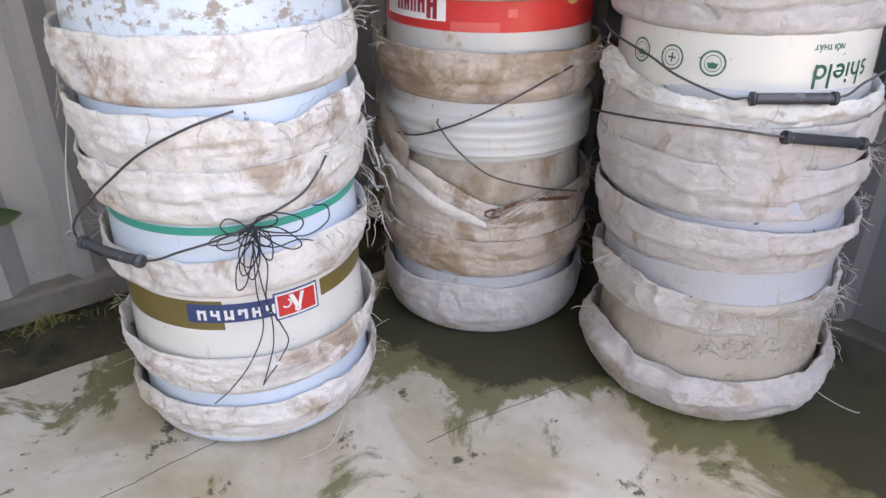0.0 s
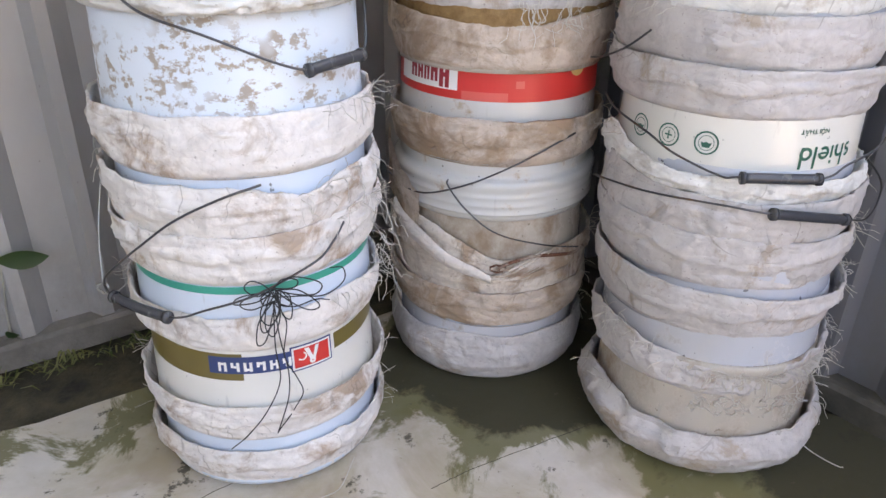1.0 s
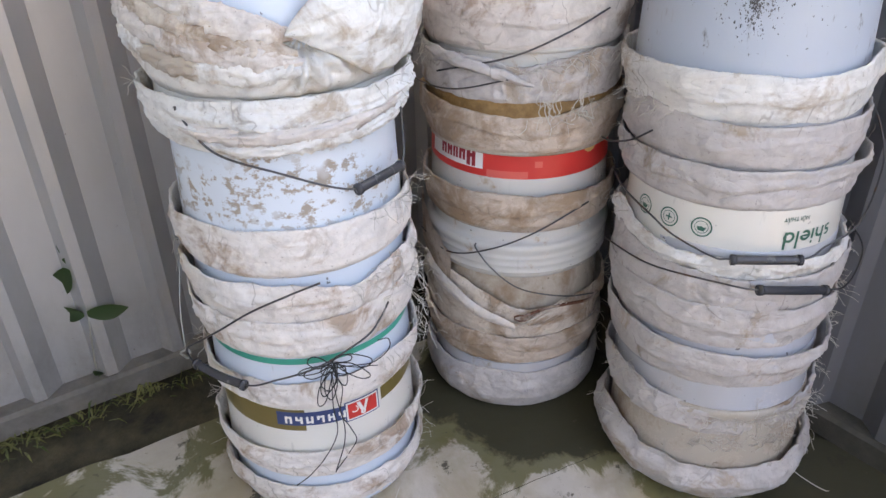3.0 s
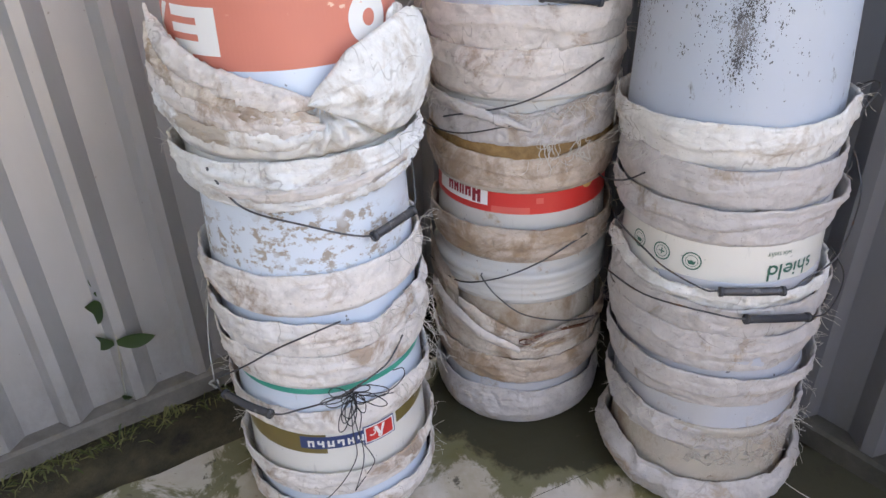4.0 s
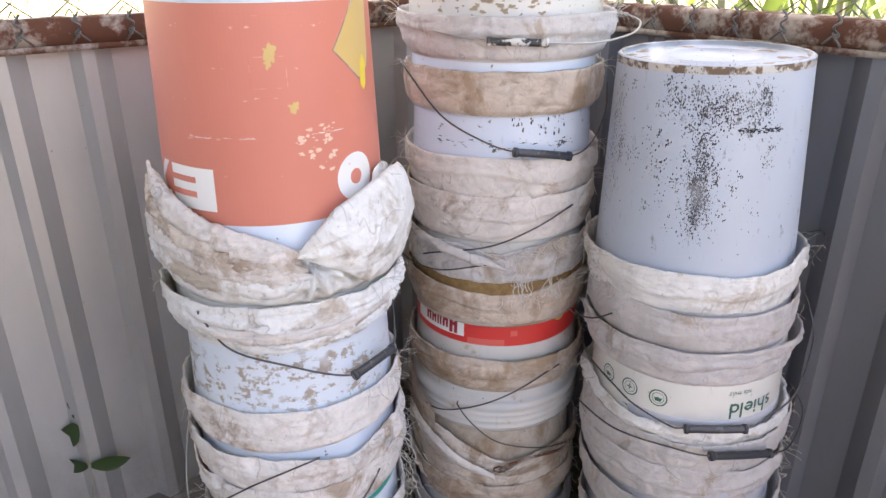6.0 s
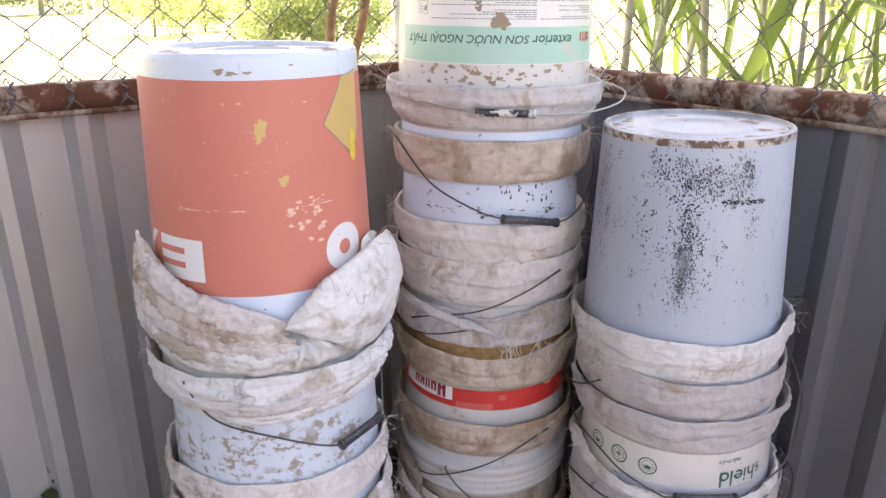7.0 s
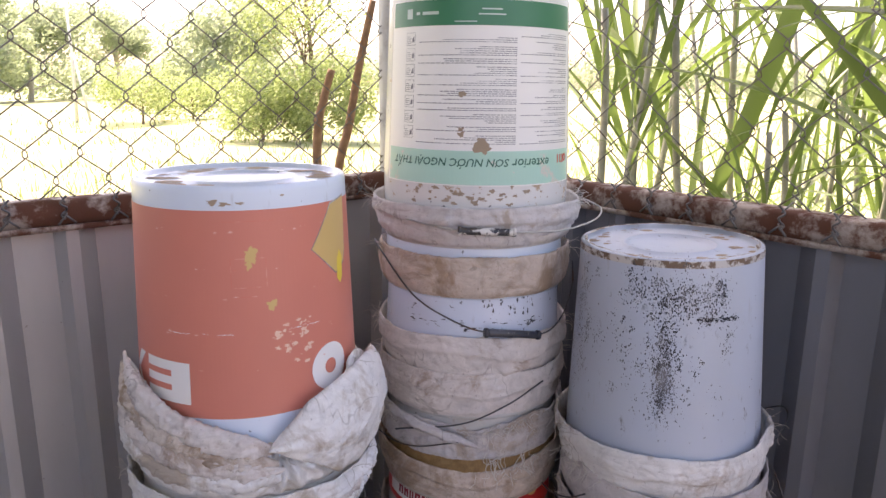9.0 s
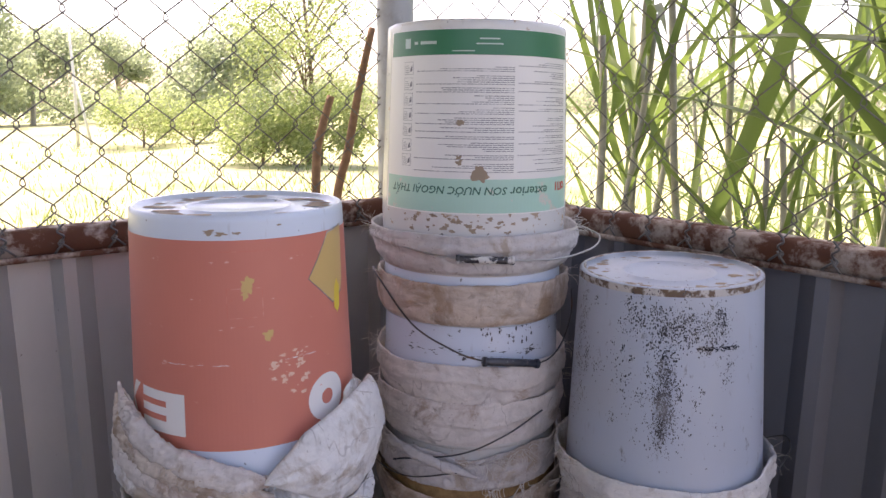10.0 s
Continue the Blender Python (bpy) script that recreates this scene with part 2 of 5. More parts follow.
def foliage(name, dark, light, glow=0.35):
    m = Mat(name, 0.42)
    geo = m.t.nodes.new("ShaderNodeNewGeometry").outputs["Random Per Island"]
    c = m.mix(geo, dark, light)
    m.colour(c)
    tr = m.t.nodes.new("ShaderNodeBsdfTranslucent")
    m.link(m.mix(0.4, c, (0.22, 0.34, 0.06)), tr.inputs[0])
    mixer = m.t.nodes.new("ShaderNodeMixShader")
    mixer.inputs[0].default_value = glow
    m.link(m.b.outputs[0], mixer.inputs[1]), m.link(tr.outputs[0], mixer.inputs[2])
    m.link(mixer.outputs[0], m.t.nodes["Material Output"].inputs[0])
    return m.m


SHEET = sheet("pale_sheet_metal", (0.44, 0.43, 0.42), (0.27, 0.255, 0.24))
# darker blue-grey copy for the east wall: shade put into its colour
SHEET_SHADED = sheet("shaded_sheet_metal", (0.20, 0.204, 0.224), (0.12, 0.12, 0.124))
CONCRETE = concrete()
SOIL = plain("damp_mossy_soil", (0.014, 0.012, 0.008), (0.105, 0.088, 0.050), 14)
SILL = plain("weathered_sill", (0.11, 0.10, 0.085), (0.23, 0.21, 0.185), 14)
# near-black sill colour on the east side stands in for shade
SILL_SHADED = plain("shaded_sill", (0.035, 0.033, 0.026), (0.10, 0.092, 0.075), 14)
# plain grey of the unseen roof and walls added round the yard
SHELL_GREY = plain("unseen_shell", (0.17, 0.17, 0.17), (0.24, 0.24, 0.24), 3)
FIELD = plain("dry_grass_field", (0.15, 0.20, 0.06), (0.36, 0.33, 0.19), 0.7, 0.9)
BARK = plain("bark", (0.10, 0.07, 0.045), (0.24, 0.17, 0.11), 20)
# bark of distant trees, paled in its base colour to imitate haze
BARK_HAZED = plain("hazed_bark", (0.30, 0.28, 0.25), (0.42, 0.40, 0.36), 20)
STICK = plain("bare_branch", (0.16, 0.085, 0.05), (0.30, 0.17, 0.10), 30)
CANE = plain("cane_stalk", (0.26, 0.25, 0.19), (0.50, 0.48, 0.42), 12, 0.5)
POLE = plain("pale_pole", (0.5, 0.5, 0.48), (0.65, 0.65, 0.62), 4)
LEAF_CANE = foliage("cane_leaf", (0.035, 0.08, 0.025), (0.24, 0.30, 0.10), 0.46)
LEAF_TREE = foliage("tree_leaf", (0.15, 0.20, 0.085), (0.46, 0.50, 0.25), 0.68)
# leaves across the field: distance haze mixed into the base colours
LEAF_HAZED = foliage("hazed_tree_leaf", (0.30, 0.34, 0.27), (0.44, 0.48, 0.38), 0.7)
LEAF_WEED = foliage("weed_leaf", (0.02, 0.045, 0.015), (0.05, 0.09, 0.03), 0.2)
GRASS = foliage("grass_blade", (0.08, 0.14, 0.025), (0.28, 0.30, 0.09))
DRY = foliage("sill_grass_blade", (0.05, 0.08, 0.02), (0.24, 0.23, 0.09), 0.2)


# ---- building helpers ----
def mesh_of(name, bm, material, smooth=True):
    me = bpy.data.meshes.new(name)
    bmesh.ops.recalc_face_normals(bm, faces=bm.faces[:])
    bm.to_mesh(me)
    bm.free()
    me.materials.append(material)
    if smooth:
        me.polygons.foreach_set("use_smooth", [True] * len(me.polygons))
    return me


def part(name, bm, material, parent=None, label="", smooth=True, at=None):
    ob = new(name, mesh_of(name, bm, material, smooth))
    ob.parent = parent
    if at:
        ob.matrix_basis = at
    return tagged(ob, label)


def strip(bm, rows, closed=True):
    """Skin a list of rows of points."""
    vs = [[bm.verts.new(p) for p in r] for r in rows]
    n = len(vs[0])
    for a, b in zip(vs, vs[1:]):
        for i in range(n if closed else n - 1):
            j = (i + 1) % n
            bm.faces.new((a[i], a[j], b[j], b[i]))
    return vs


def lathe(profile, n=72):
    bm = bmesh.new()
    ang = [2 * math.pi * i / n for i in range(n)]
    rows = [[(r * math.sin(a), -r * math.cos(a), z) for a in ang] for r, z in profile]
    vs = strip(bm, rows)
    if profile[-1][0] < 0.2:
        bm.faces.new(vs[-1])
    return bm


def smooth_path(pts, steps=8):
    pts = [Vector(p) for p in pts]
    ext = [2 * pts[0] - pts[1]] + pts + [2 * pts[-1] - pts[-2]]
    out = []
    for a, b, c, d in zip(ext, ext[1:], ext[2:], ext[3:]):
        for k in range(steps):
            t = k / steps
            out.append(0.5 * (2 * b + (c - a) * t + (2 * a - 5 * b + 4 * c - d) * t * t + (3 * b - a - 3 * c + d) * t ** 3))
    return out + [pts[-1]]


def tube(bm, pts, radius, sides=6, taper=1.0):
    pts = [Vector(p) for p in pts]
    rows, up = [], None
    for i, p in enumerate(pts):
        d = (pts[min(i + 1, len(pts) - 1)] - pts[max(i - 1, 0)]).normalized()
        if up is None:
            up = d.orthogonal()
        up = (up - d * up.dot(d)).normalized()
        s = d.cross(up)
        r = radius * (1 + (taper - 1) * i / (len(pts) - 1))
        rows.append([p + r * (math.cos(2 * math.pi * k / sides) * up + math.sin(2 * math.pi * k / sides) * s) for k in range(sides)])
    vs = strip(bm, rows)
    bm.faces.new(vs[0]), bm.faces.new(vs[-1])


def box(bm, x0, x1, y0, y1, z0, z1, bevel=0.0, m=None):
    r = bmesh.ops.create_cube(bm, size=1, matrix=Matrix.LocRotScale(((x0 + x1) / 2, (y0 + y1) / 2, (z0 + z1) / 2), None, (x1 - x0, y1 - y0, z1 - z0)))
    vs = r["verts"]
    if bevel:
        es = list({e for v in vs for e in v.link_edges})
        vs = list({v for f in bmesh.ops.bevel(bm, geom=es, offset=bevel, segments=2, affect="EDGES")["faces"] for v in f.verts} | {v for v in vs if v.is_valid})
    if m:
        bmesh.ops.transform(bm, matrix=m, verts=vs)


# ---- the corner of sheet metal walls ----
LEFT_DIR = Vector((math.cos(radians(37.5)), math.sin(radians(37.5)), 0))
CORNER = Vector((0.085, 1.575, 0))
RIGHT_DIR = Vector((math.cos(radians(-52.0)), math.sin(radians(-52.0)), 0))
RAIL_TOP, RAIL_LOW = 0.992, 0.952


def wall_frame(direction, inward):
    """Wall space: x along the wall from the corner, y out of the room, z up."""
    out = -inward
    return Matrix(((direction.x, out.x, 0, CORNER.x), (direction.y, out.y, 0, CORNER.y), (0, 0, 1, 0), (0, 0, 0, 1)))


LEFT = wall_frame(-LEFT_DIR, Vector((LEFT_DIR.y, -LEFT_DIR.x, 0)))
RIGHT = wall_frame(RIGHT_DIR, Vector((RIGHT_DIR.y, -RIGHT_DIR.x, 0)))


def sheet_wall(name, m, length, first, steps, label, material):
    """Ribbed sheet: wide pans, and ribs with slanted flanks that stand into the room."""
    bm = bmesh.new()
    pitch, xs = 0.1237, []
    x = first - pitch
    while x < length:
        xs += [(x, 0), (x + steps[0], 0), (x + steps[1], -0.026), (x + steps[2], -0.026)]
        x += pitch
    xs = [(max(0.0, min(length, a)), d) for a, d in xs]
    rows = []
    for face in (0, 0.0012):
        for z in (0.045, 0.2, 0.4, 0.6, 0.8, 0.965):
            rows.append([(a, d + face + 0.0015 * noise.noise((a * 3, z * 2, 0)), z) for a, d in xs])
    strip(bm, rows[:6], False), strip(bm, rows[6:], False)
    return tagged(part(name, bm, material, None, "", False, m), label, "wall", kind="structure")


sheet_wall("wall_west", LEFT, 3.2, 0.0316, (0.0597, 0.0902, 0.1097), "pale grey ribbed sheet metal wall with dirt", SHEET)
sheet_wall("wall_east", RIGHT, 2.8, 0.1223, (0.0577, 0.0917, 0.1132), "blue-grey ribbed sheet metal wall, darkened in colour for shade", SHEET_SHADED)


def rail(m, length):
    bm = bmesh.new()
    rows = []
    for i in range(int(length / 0.03) + 1):
        x = i * 0.03
        w = 0.0022 * noise.noise((x * 9, 1.7, 0))
        sec = [(-0.028, 0.952), (-0.0315, 0.954), (-0.0325, 0.974), (-0.0315, 0.987), (-0.026, 0.9925), (0.012, 0.9935), (0.020, 0.990), (0.020, 0.984), (-0.022, 0.983), (-0.026, 0.956)]
        rows.append([(x, y + w, z + 0.0016 * noise.noise((x * 14, y * 60, z * 20))) for y, z in sec])
    vs = strip(bm, rows)
    bm.faces.new(vs[0]), bm.faces.new(vs[-1])
    ob = tagged(part("top_rail", bm, RUSTY, None, "", True, m), "rusty brown steel rail along the wall top", "rail", "top rails")
    bm = bmesh.new()
    box(bm, 0, length, -0.0375, -0.0335, 0.944, 0.9535, 0.0008)
    part("rail_lip", bm, RUSTY, ob, "thin rust-streaked lower lip")
    return ob


RAIL_W, RAIL_E = rail(LEFT, 3.2), rail(RIGHT, 2.8)


def sill(m, length, material=SILL):
    bm = bmesh.new()
    rows = []
    for i in range(int(length / 0.05) + 1):
        x = i * 0.05
        n = lambda k: 0.003 * noise.noise((x * 6, k, 2))
        rows.append([(x, -0.034 + n(1), 0.0), (x, -0.036 + n(2), 0.040 + n(3)), (x, -0.030, 0.047 + n(4)), (x, 0.035, 0.050), (x, 0.035, -0.02)])
    strip(bm, rows, True)
    return tagged(part("sill_beam", bm, material, None, "", False, m), "weathered grey beam along the foot of the wall", "beam", kind="structure")


sill(LEFT, 3.2), sill(RIGHT, 2.8, SILL_SHADED)


def chain_fence(m, length, rail_thing, w=0.0797, h=0.090, first=0.0):
    fence = tagged(new("chain_link_fence"), "grey chain-link wire mesh above the rusty rail", "fence", "chain-link fences")
    fence.matrix_basis = m
    steps = 26
    kinds = []
    for odd in (0, 1):
        bm = bmesh.new()
        pts = []
        for k in range(steps):
            side = (k + odd) % 2
            x, z, y = side * w / 2, k * h / 2, 0.003 * (1 if side else -1)
            pts += [(x + (0.0035 if side else -0.0035), y, z - 0.004), (x + (0.0035 if side else -0.0035), -y, z + 0.004)]
        tube(bm, pts, 0.0014, 5)
        kinds.append(mesh_of("strand", bm, MESH))
    for i in range(int(length / (w / 2))):
        o = new("strand", kinds[i % 2])
        o.parent = fence
        o.matrix_basis = pose(first + i * w / 2, 0.0, 0.976, 0, 0, 0)
    for q in range(int(length / w)):
        x = first + w / 2 + q * w
        p = [(x + 0.005 * math.sin(k * 1.9), -0.038 - 0.003 * math.cos(k * 1.9), 0.964 + 0.0062 * k) for k in range(7)]
        tie = bmesh.new()
        tube(tie, smooth_path(p, 3), 0.0019, 5)
        tube(tie, [(x - 0.015, -0.042, 0.957), (x - 0.003, -0.043, 0.968), (x + 0.004, -0.041, 0.972)], 0.0019, 5)
        tube(tie, [(x + 0.012, -0.042, 0.955), (x + 0.003, -0.043, 0.966), (x - 0.003, -0.041, 0.974)], 0.0018, 5)
        tube(tie, [(x - 0.003, -0.033, 0.990), (x, -0.004, 1.004), (x + 0.004, 0.026, 0.99)], 0.0013, 4)
        part("wire_tie", tie, MESH, fence)
    return fence


chain_fence(LEFT, 2.6, RAIL_W, first=0.047), chain_fence(RIGHT, 2.2, RAIL_E, first=0.0225)

bm = bmesh.new()
tube(bm, [(0, 0, -0.05 + 0.1 * k) for k in range(32)], 0.039, 20)
post = tagged(part("fence_post", bm, POST, None, "", True, pose(-0.076, 1.445, 0)), "grey galvanised round corner post", "post")

# floor slab, soil strip beside the walls, added unseen roof above
bm = bmesh.new()
edge_w = lambda x: 0.788 + (x + 0.624) * 0.66
outline = []
for k in range(40):
    x = -2.2 + k * (2.2 + 0.02) / 39
    outline.append((x, edge_w(x) + 0.012 * noise.noise((x * 11, 0, 5)), 0))
for k in range(1, 40):
    x = 0.02 + k * 1.9 / 39
    outline.append((x, edge_w(0.02) - (x - 0.02) * 0.62 + 0.012 * noise.noise((x * 11, 3, 5)), 0))
outline[39:41] = [(-0.01, 1.21, 0), (0.16, 1.21, 0)]
outline += [(1.92, -2.87, 0), (-2.2, -2.87, 0)]
bm.faces.new([bm.verts.new(p) for p in outline])
ex = bmesh.ops.extrude_face_region(bm, geom=bm.faces[:])
bmesh.ops.translate(bm, vec=(0, 0, -0.05), verts=[v for v in ex["geom"] if isinstance(v, bmesh.types.BMVert)])
tagged(part("floor", bm, CONCRETE, None, "", False), "pale concrete floor with moss and damp stains", "floor", kind="structure")

bm = bmesh.new()
rows = [[(-2.6 + 0.05 * i, 0.2 + 0.05 * j, -0.012 + 0.014 * noise.noise((i * 0.4, j * 0.4, 0))) for i in range(100)] for j in range(32)]
strip(bm, rows, False)
tagged(part("soil_strip", bm, SOIL), "dark damp mossy soil between slab and wall", "soil", kind="structure")

bm = bmesh.new()
for a, b in (((-0.42, 0.57), (-0.27, 0.70)), ((0.03, 0.715), (0.27, 0.845)), ((-0.02, 0.68), (0.03, 0.715))):
    pts = [(a[0] + (b[0] - a[0]) * k / 12 + 0.003 * noise.noise((k * 0.9, a[0], 0)), a[1] + (b[1] - a[1]) * k / 12 + 0.003 * noise.noise((k * 0.9, 4, a[0])), 0.0) for k in range(13)]
    tube(bm, pts, 0.0006, 4)
tagged(part("floor_crack", bm, SOIL), "thin dark crack across the concrete floor", "crack", kind="structure")

# roof out of view, added to keep sun and sky off the stacks
bm = bmesh.new()
box(bm, -2.6, 0.72, -2.1, 2.5, 2.6, 2.63)
tagged(part("ceiling", bm, SHELL_GREY, None, "", False), "unseen grey roof added to shade the corner", "roof", kind="structure")

# side wall out of view, added to cut light from the left
bm = bmesh.new()
box(bm, -2.02, -1.9, -2.878, 0.20, -0.05, 2.598)
tagged(part("wall_side", bm, SHELL_GREY, None, "", False), "unseen grey side wall added to block light", "wall", kind="structure")

# low wall out of view, added only to close the east side
bm = bmesh.new()
box(bm, 1.86, 1.98, -2.878, -0.70, -0.05, 1.0)
tagged(part("wall_low", bm, SHELL_GREY, None, "", False), "low unseen grey wall added to close the yard", "wall", kind="structure")

# wall behind the camera, added to hold back low light from there
bm = bmesh.new()
box(bm, -2.02, 1.98, -3.0, -2.88, -0.05, 1.5)
tagged(part("wall_back", bm, SHELL_GREY, None, "", False), "unseen grey back wall added to block light", "wall", kind="structure")

# ground outside, one sheet to the horizon
bm = bmesh.new()
rows = []
for k in range(60):
    d = 2.0 * 1.12 ** k
    rows.append([(d * math.sin(a), d * math.cos(a), -0.08 + min(0.5, 0.012 * d) * noise.noise((d * math.sin(a) * 0.25, d * math.cos(a) * 0.25, 0))) for a in [2 * math.pi * i / 72 for i in range(72)]])
vs = strip(bm, rows)
bm.faces.new(vs[0])
tagged(part("ground", bm, FIELD), "sunlit field of short yellow-green grass", "field", kind="structure")


# ---- buckets ----
R_RIM, TAPER, TALL = 0.1520, 0.0385, 0.366
STACKS = {"L": (-0.261, 0.826, -0.006, -0.008), "C": (0.067, 1.070, 0.0, 0.0), "R": (0.383, 0.868, -0.022, 0.094)}  # foot, and lean per metre

RIMS = {"L": (0.008, 0.086, 0.224, 0.314, 0.365, 0.442, 0.613, 0.691), "C": (0.01, 0.106, 0.155, 0.288, 0.374, 0.502, 0.582, 0.655, 0.722, 0.856, 0.936), "R": (0.01, 0.126, 0.21, 0.275, 0.338, 0.384, 0.49, 0.54, 0.595)}


def wall_r(h):
    return R_RIM - TAPER * h


def around(theta, r, z):
    a = radians(theta)
    return Vector((r * math.sin(a), -r * math.cos(a), z))


def bucket_body(rim, tall):
    """An upturned bucket: rim below, base with its chime on top."""
    p = [(R_RIM - 0.004, 0.012), (R_RIM - 0.004, 0.0), (R_RIM + 0.0005, 0.0), (R_RIM + 0.001, 0.006), (R_RIM, 0.009)]
    if rim:
        for k in range(3):
            z = 0.004 + 0.013 * k
            p += [(R_RIM + 0.0070, z + 0.006), (R_RIM + 0.0078, z + 0.009), (R_RIM + 0.0062, z + 0.0105)]
        p += [(R_RIM + 0.0065, 0.047), (R_RIM + 0.009, 0.052), (R_RIM + 0.0085, 0.060), (R_RIM + 0.004, 0.063), (wall_r(0.064), 0.064)]
    p += [(wall_r(h), h) for h in (0.07, 0.08, 0.12, 0.18, 0.24, 0.30, 0.344) if h < tall - 0.01]
    e = wall_r(tall)
    p += [(e + 0.0005, tall - 0.008), (e - 0.0005, tall - 0.002), (e - 0.003, tall), (e - 0.007, tall - 0.001), (e - 0.009, tall - 0.006)]
    p += [(e - 0.02, tall - 0.0075), (0.075, tall - 0.007), (0.073, tall - 0.0045), (0.068, tall - 0.0045), (0.066, tall - 0.0075), (0.012, tall - 0.008)]
    return lathe(p)


def band(zb, zt, seed, rt=0.162, rb=0.156, wav=0.003, dips=(), puff=0.003, crease=1.0, foot=False, tilt=(0, 0), gather=None, swoop=None, m=20):
    """A cloth band turned up round the rim like a cuff: outside, hem and inside."""
    n = 320
    rnd = random.Random(seed * 7 + 1)
    folds = []
    for k in range(int(22 * crease) + 8):
        lying = rnd.random() < 0.4
        folds.append((rnd.uniform(-115, 115), rnd.uniform(0.05, 0.95), (rnd.uniform(0.05, 0.14) if lying else rnd.uniform(0.012, 0.035)),
                      (rnd.uniform(-0.25, 0.25) if lying else rnd.uniform(0.5, 2.6) * rnd.choice((-1, 1))), rnd.uniform(0.0012, 0.0032), rnd.choice((-1, 1)) * rnd.uniform(0.0010, 0.0030), rnd.random() < 0.5))

    def ring(f):
        return [f(360.0 * i / n) for i in range(n)]

    @functools.lru_cache(None)
    def top(th):
        a = radians(th)
        z = zt + wav * (noise.noise((2.2 * math.sin(a), 2.2 * math.cos(a), seed)) + 0.35 * noise.noise((9 * math.sin(a), 9 * math.cos(a), seed + 3)))
        z += tilt[1] * math.cos(radians(th - tilt[0])) + 0.0012 * noise.noise((40 * math.sin(a), 40 * math.cos(a), seed))
        for c, w, dz in dips:
            d = (th - c + 180) % 360 - 180
            z += dz * math.exp(-(d / w) ** 2)
        return z

    def crumple(th, z, u):
        d = (th + 180) % 360 - 180
        if abs(d) > 125:
            return 0.0
        f = 0.0
        for c, u0, length, slope, w, h, step in folds:
            x = radians(d - c) * 0.16
            if abs(x) > length:
                continue
            y = (z - zb) - u0 * (zt - zb)
            if step:
                e = y - slope * x
                k = 0.5 + 0.5 * math.tanh(e / w)
            else:
                e = (y - slope * x) / math.sqrt(1 + slope * slope)
                k = math.exp(-(e / w) ** 2)
            if not step and abs(y) > length:
                continue
            f += h * k * (1 - (x / length) ** 2) ** 2
        if swoop:
            th0, th1, curve, gap, high, many = swoop
            s = (d - th0) / (th1 - th0)
            if -0.1 < s < 1.1:
                e = (curve(s) + 0.006 * noise.noise((s * 4, seed, 1)) - z) / gap(s)
                if 0 < e < many:
                    k = e % 1.0
                    k = (1 - k) ** 0.7 if k > 0.10 else (1 - 0.10) ** 0.7 * k / 0.10
                    h = 0.65 + 0.7 * noise.noise((int(e) * 3.7, s * 2.5, seed))
                    f += high * h * k * min(1, max(0, 1.1 - s) * 5, max(0, s + 0.1) * 6) * min(1, (many - e) * 1.5)
        if gather:
            gx, gz = radians(d - gather[0]) * 0.17, z - gather[1]
            q = math.hypot(gx, gz) + 1e-6
            f += 0.0095 * math.sin(13 * math.atan2(gz, abs(gx)) + 3 * noise.noise((gx * 20, gz * 20, seed))) * min(1, q / 0.03) * math.exp(-q / 0.16)
            f -= 0.016 * math.exp(-(q / 0.022) ** 2)
        return f

    def point(th, u):
        a, z1 = radians(th), top(th)
        z = zb + (z1 - zb) * u
        snug = 0.0065 * math.exp(-((((th + 180) % 360) - 180) / 52.0) ** 2)  # drawn tight in front, off the wall at the ears
        r = rb + (rt - snug - rb) * min(1, u * 1.3) ** 0.6 + puff * math.sin(math.pi * min(1, u * 1.05)) - 0.005 * max(0, 1 - 8 * u)
        s, c = math.sin(a), math.cos(a)
        f = 0.0030 * noise.noise((2.6 * s, 2.6 * c, seed * 1.7 + z * 6))
        f += 0.0015 * noise.noise((8 * s + z * 22, 8 * c - z * 9, seed * 2.3 + z * 26)) * crease
        f += 0.0007 * noise.noise((24 * s, 24 * c, seed + z * 70)) * crease
        f -= 0.0014 * math.exp(-((u - 0.82) / 0.04) ** 2)
        f += crumple(th, z, u)
        q = th + 12 * noise.noise((3 * s, 3 * c, seed * 5.1))
        x = radians(q) * 0.165
        n1 = abs(noise.noise((x * 15 + z * 12, z * 40 - x * 7, seed * 4.3 + 1.5 * noise.noise((x * 12, z * 20, seed)))))
        n2 = abs(noise.noise((x * 60 - z * 40, z * 70, seed * 9.7)))
        f += crease * (0.0016 * max(0, 1 - 2.6 * n1) ** 2 + 0.0005 * max(0, 1 - 2.6 * n2) ** 2 - 0.0007)
        if seed % 3:
            f += 0.0022 * math.tanh((u - 0.52 - 0.25 * noise.noise((1.8 * s, 1.8 * c, seed * 6.1))) / 0.025)
        return around(th, r + f * min(1.0, 0.3 + 3 * u), z)

    bm = bmesh.new()
    rows = []
    if foot:
        rows.append(ring(lambda th: around(th, 0.115, zb + 0.0015)))
    rows.append(ring(lambda th: around(th, rb - 0.008, zb + 0.0005)))
    rows += [ring(lambda th, u=k / m: point(th, u)) for k in range(m + 1)]
    lip = rows[-1]
    def inner(dr, dz):
        return [Vector((p.x * (1 - dr / rt), p.y * (1 - dr / rt), p.z + dz)) for p in lip]

    def within(i, dr):
        return max(0.1515, math.hypot(lip[i].x, lip[i].y) - dr)
    rows.append(inner(0.0020, 0.0014))
    rows.append(inner(0.0042, -0.003))
    rows.append([around(360.0 * i / n, within(i, 0.005), max(zb + 0.012, lip[i].z - 0.025)) for i in range(n)])
    rows.append([around(360.0 * i / n, 0.1525, zb + 0.008) for i in range(n)])
    strip(bm, rows)
    return bm, top


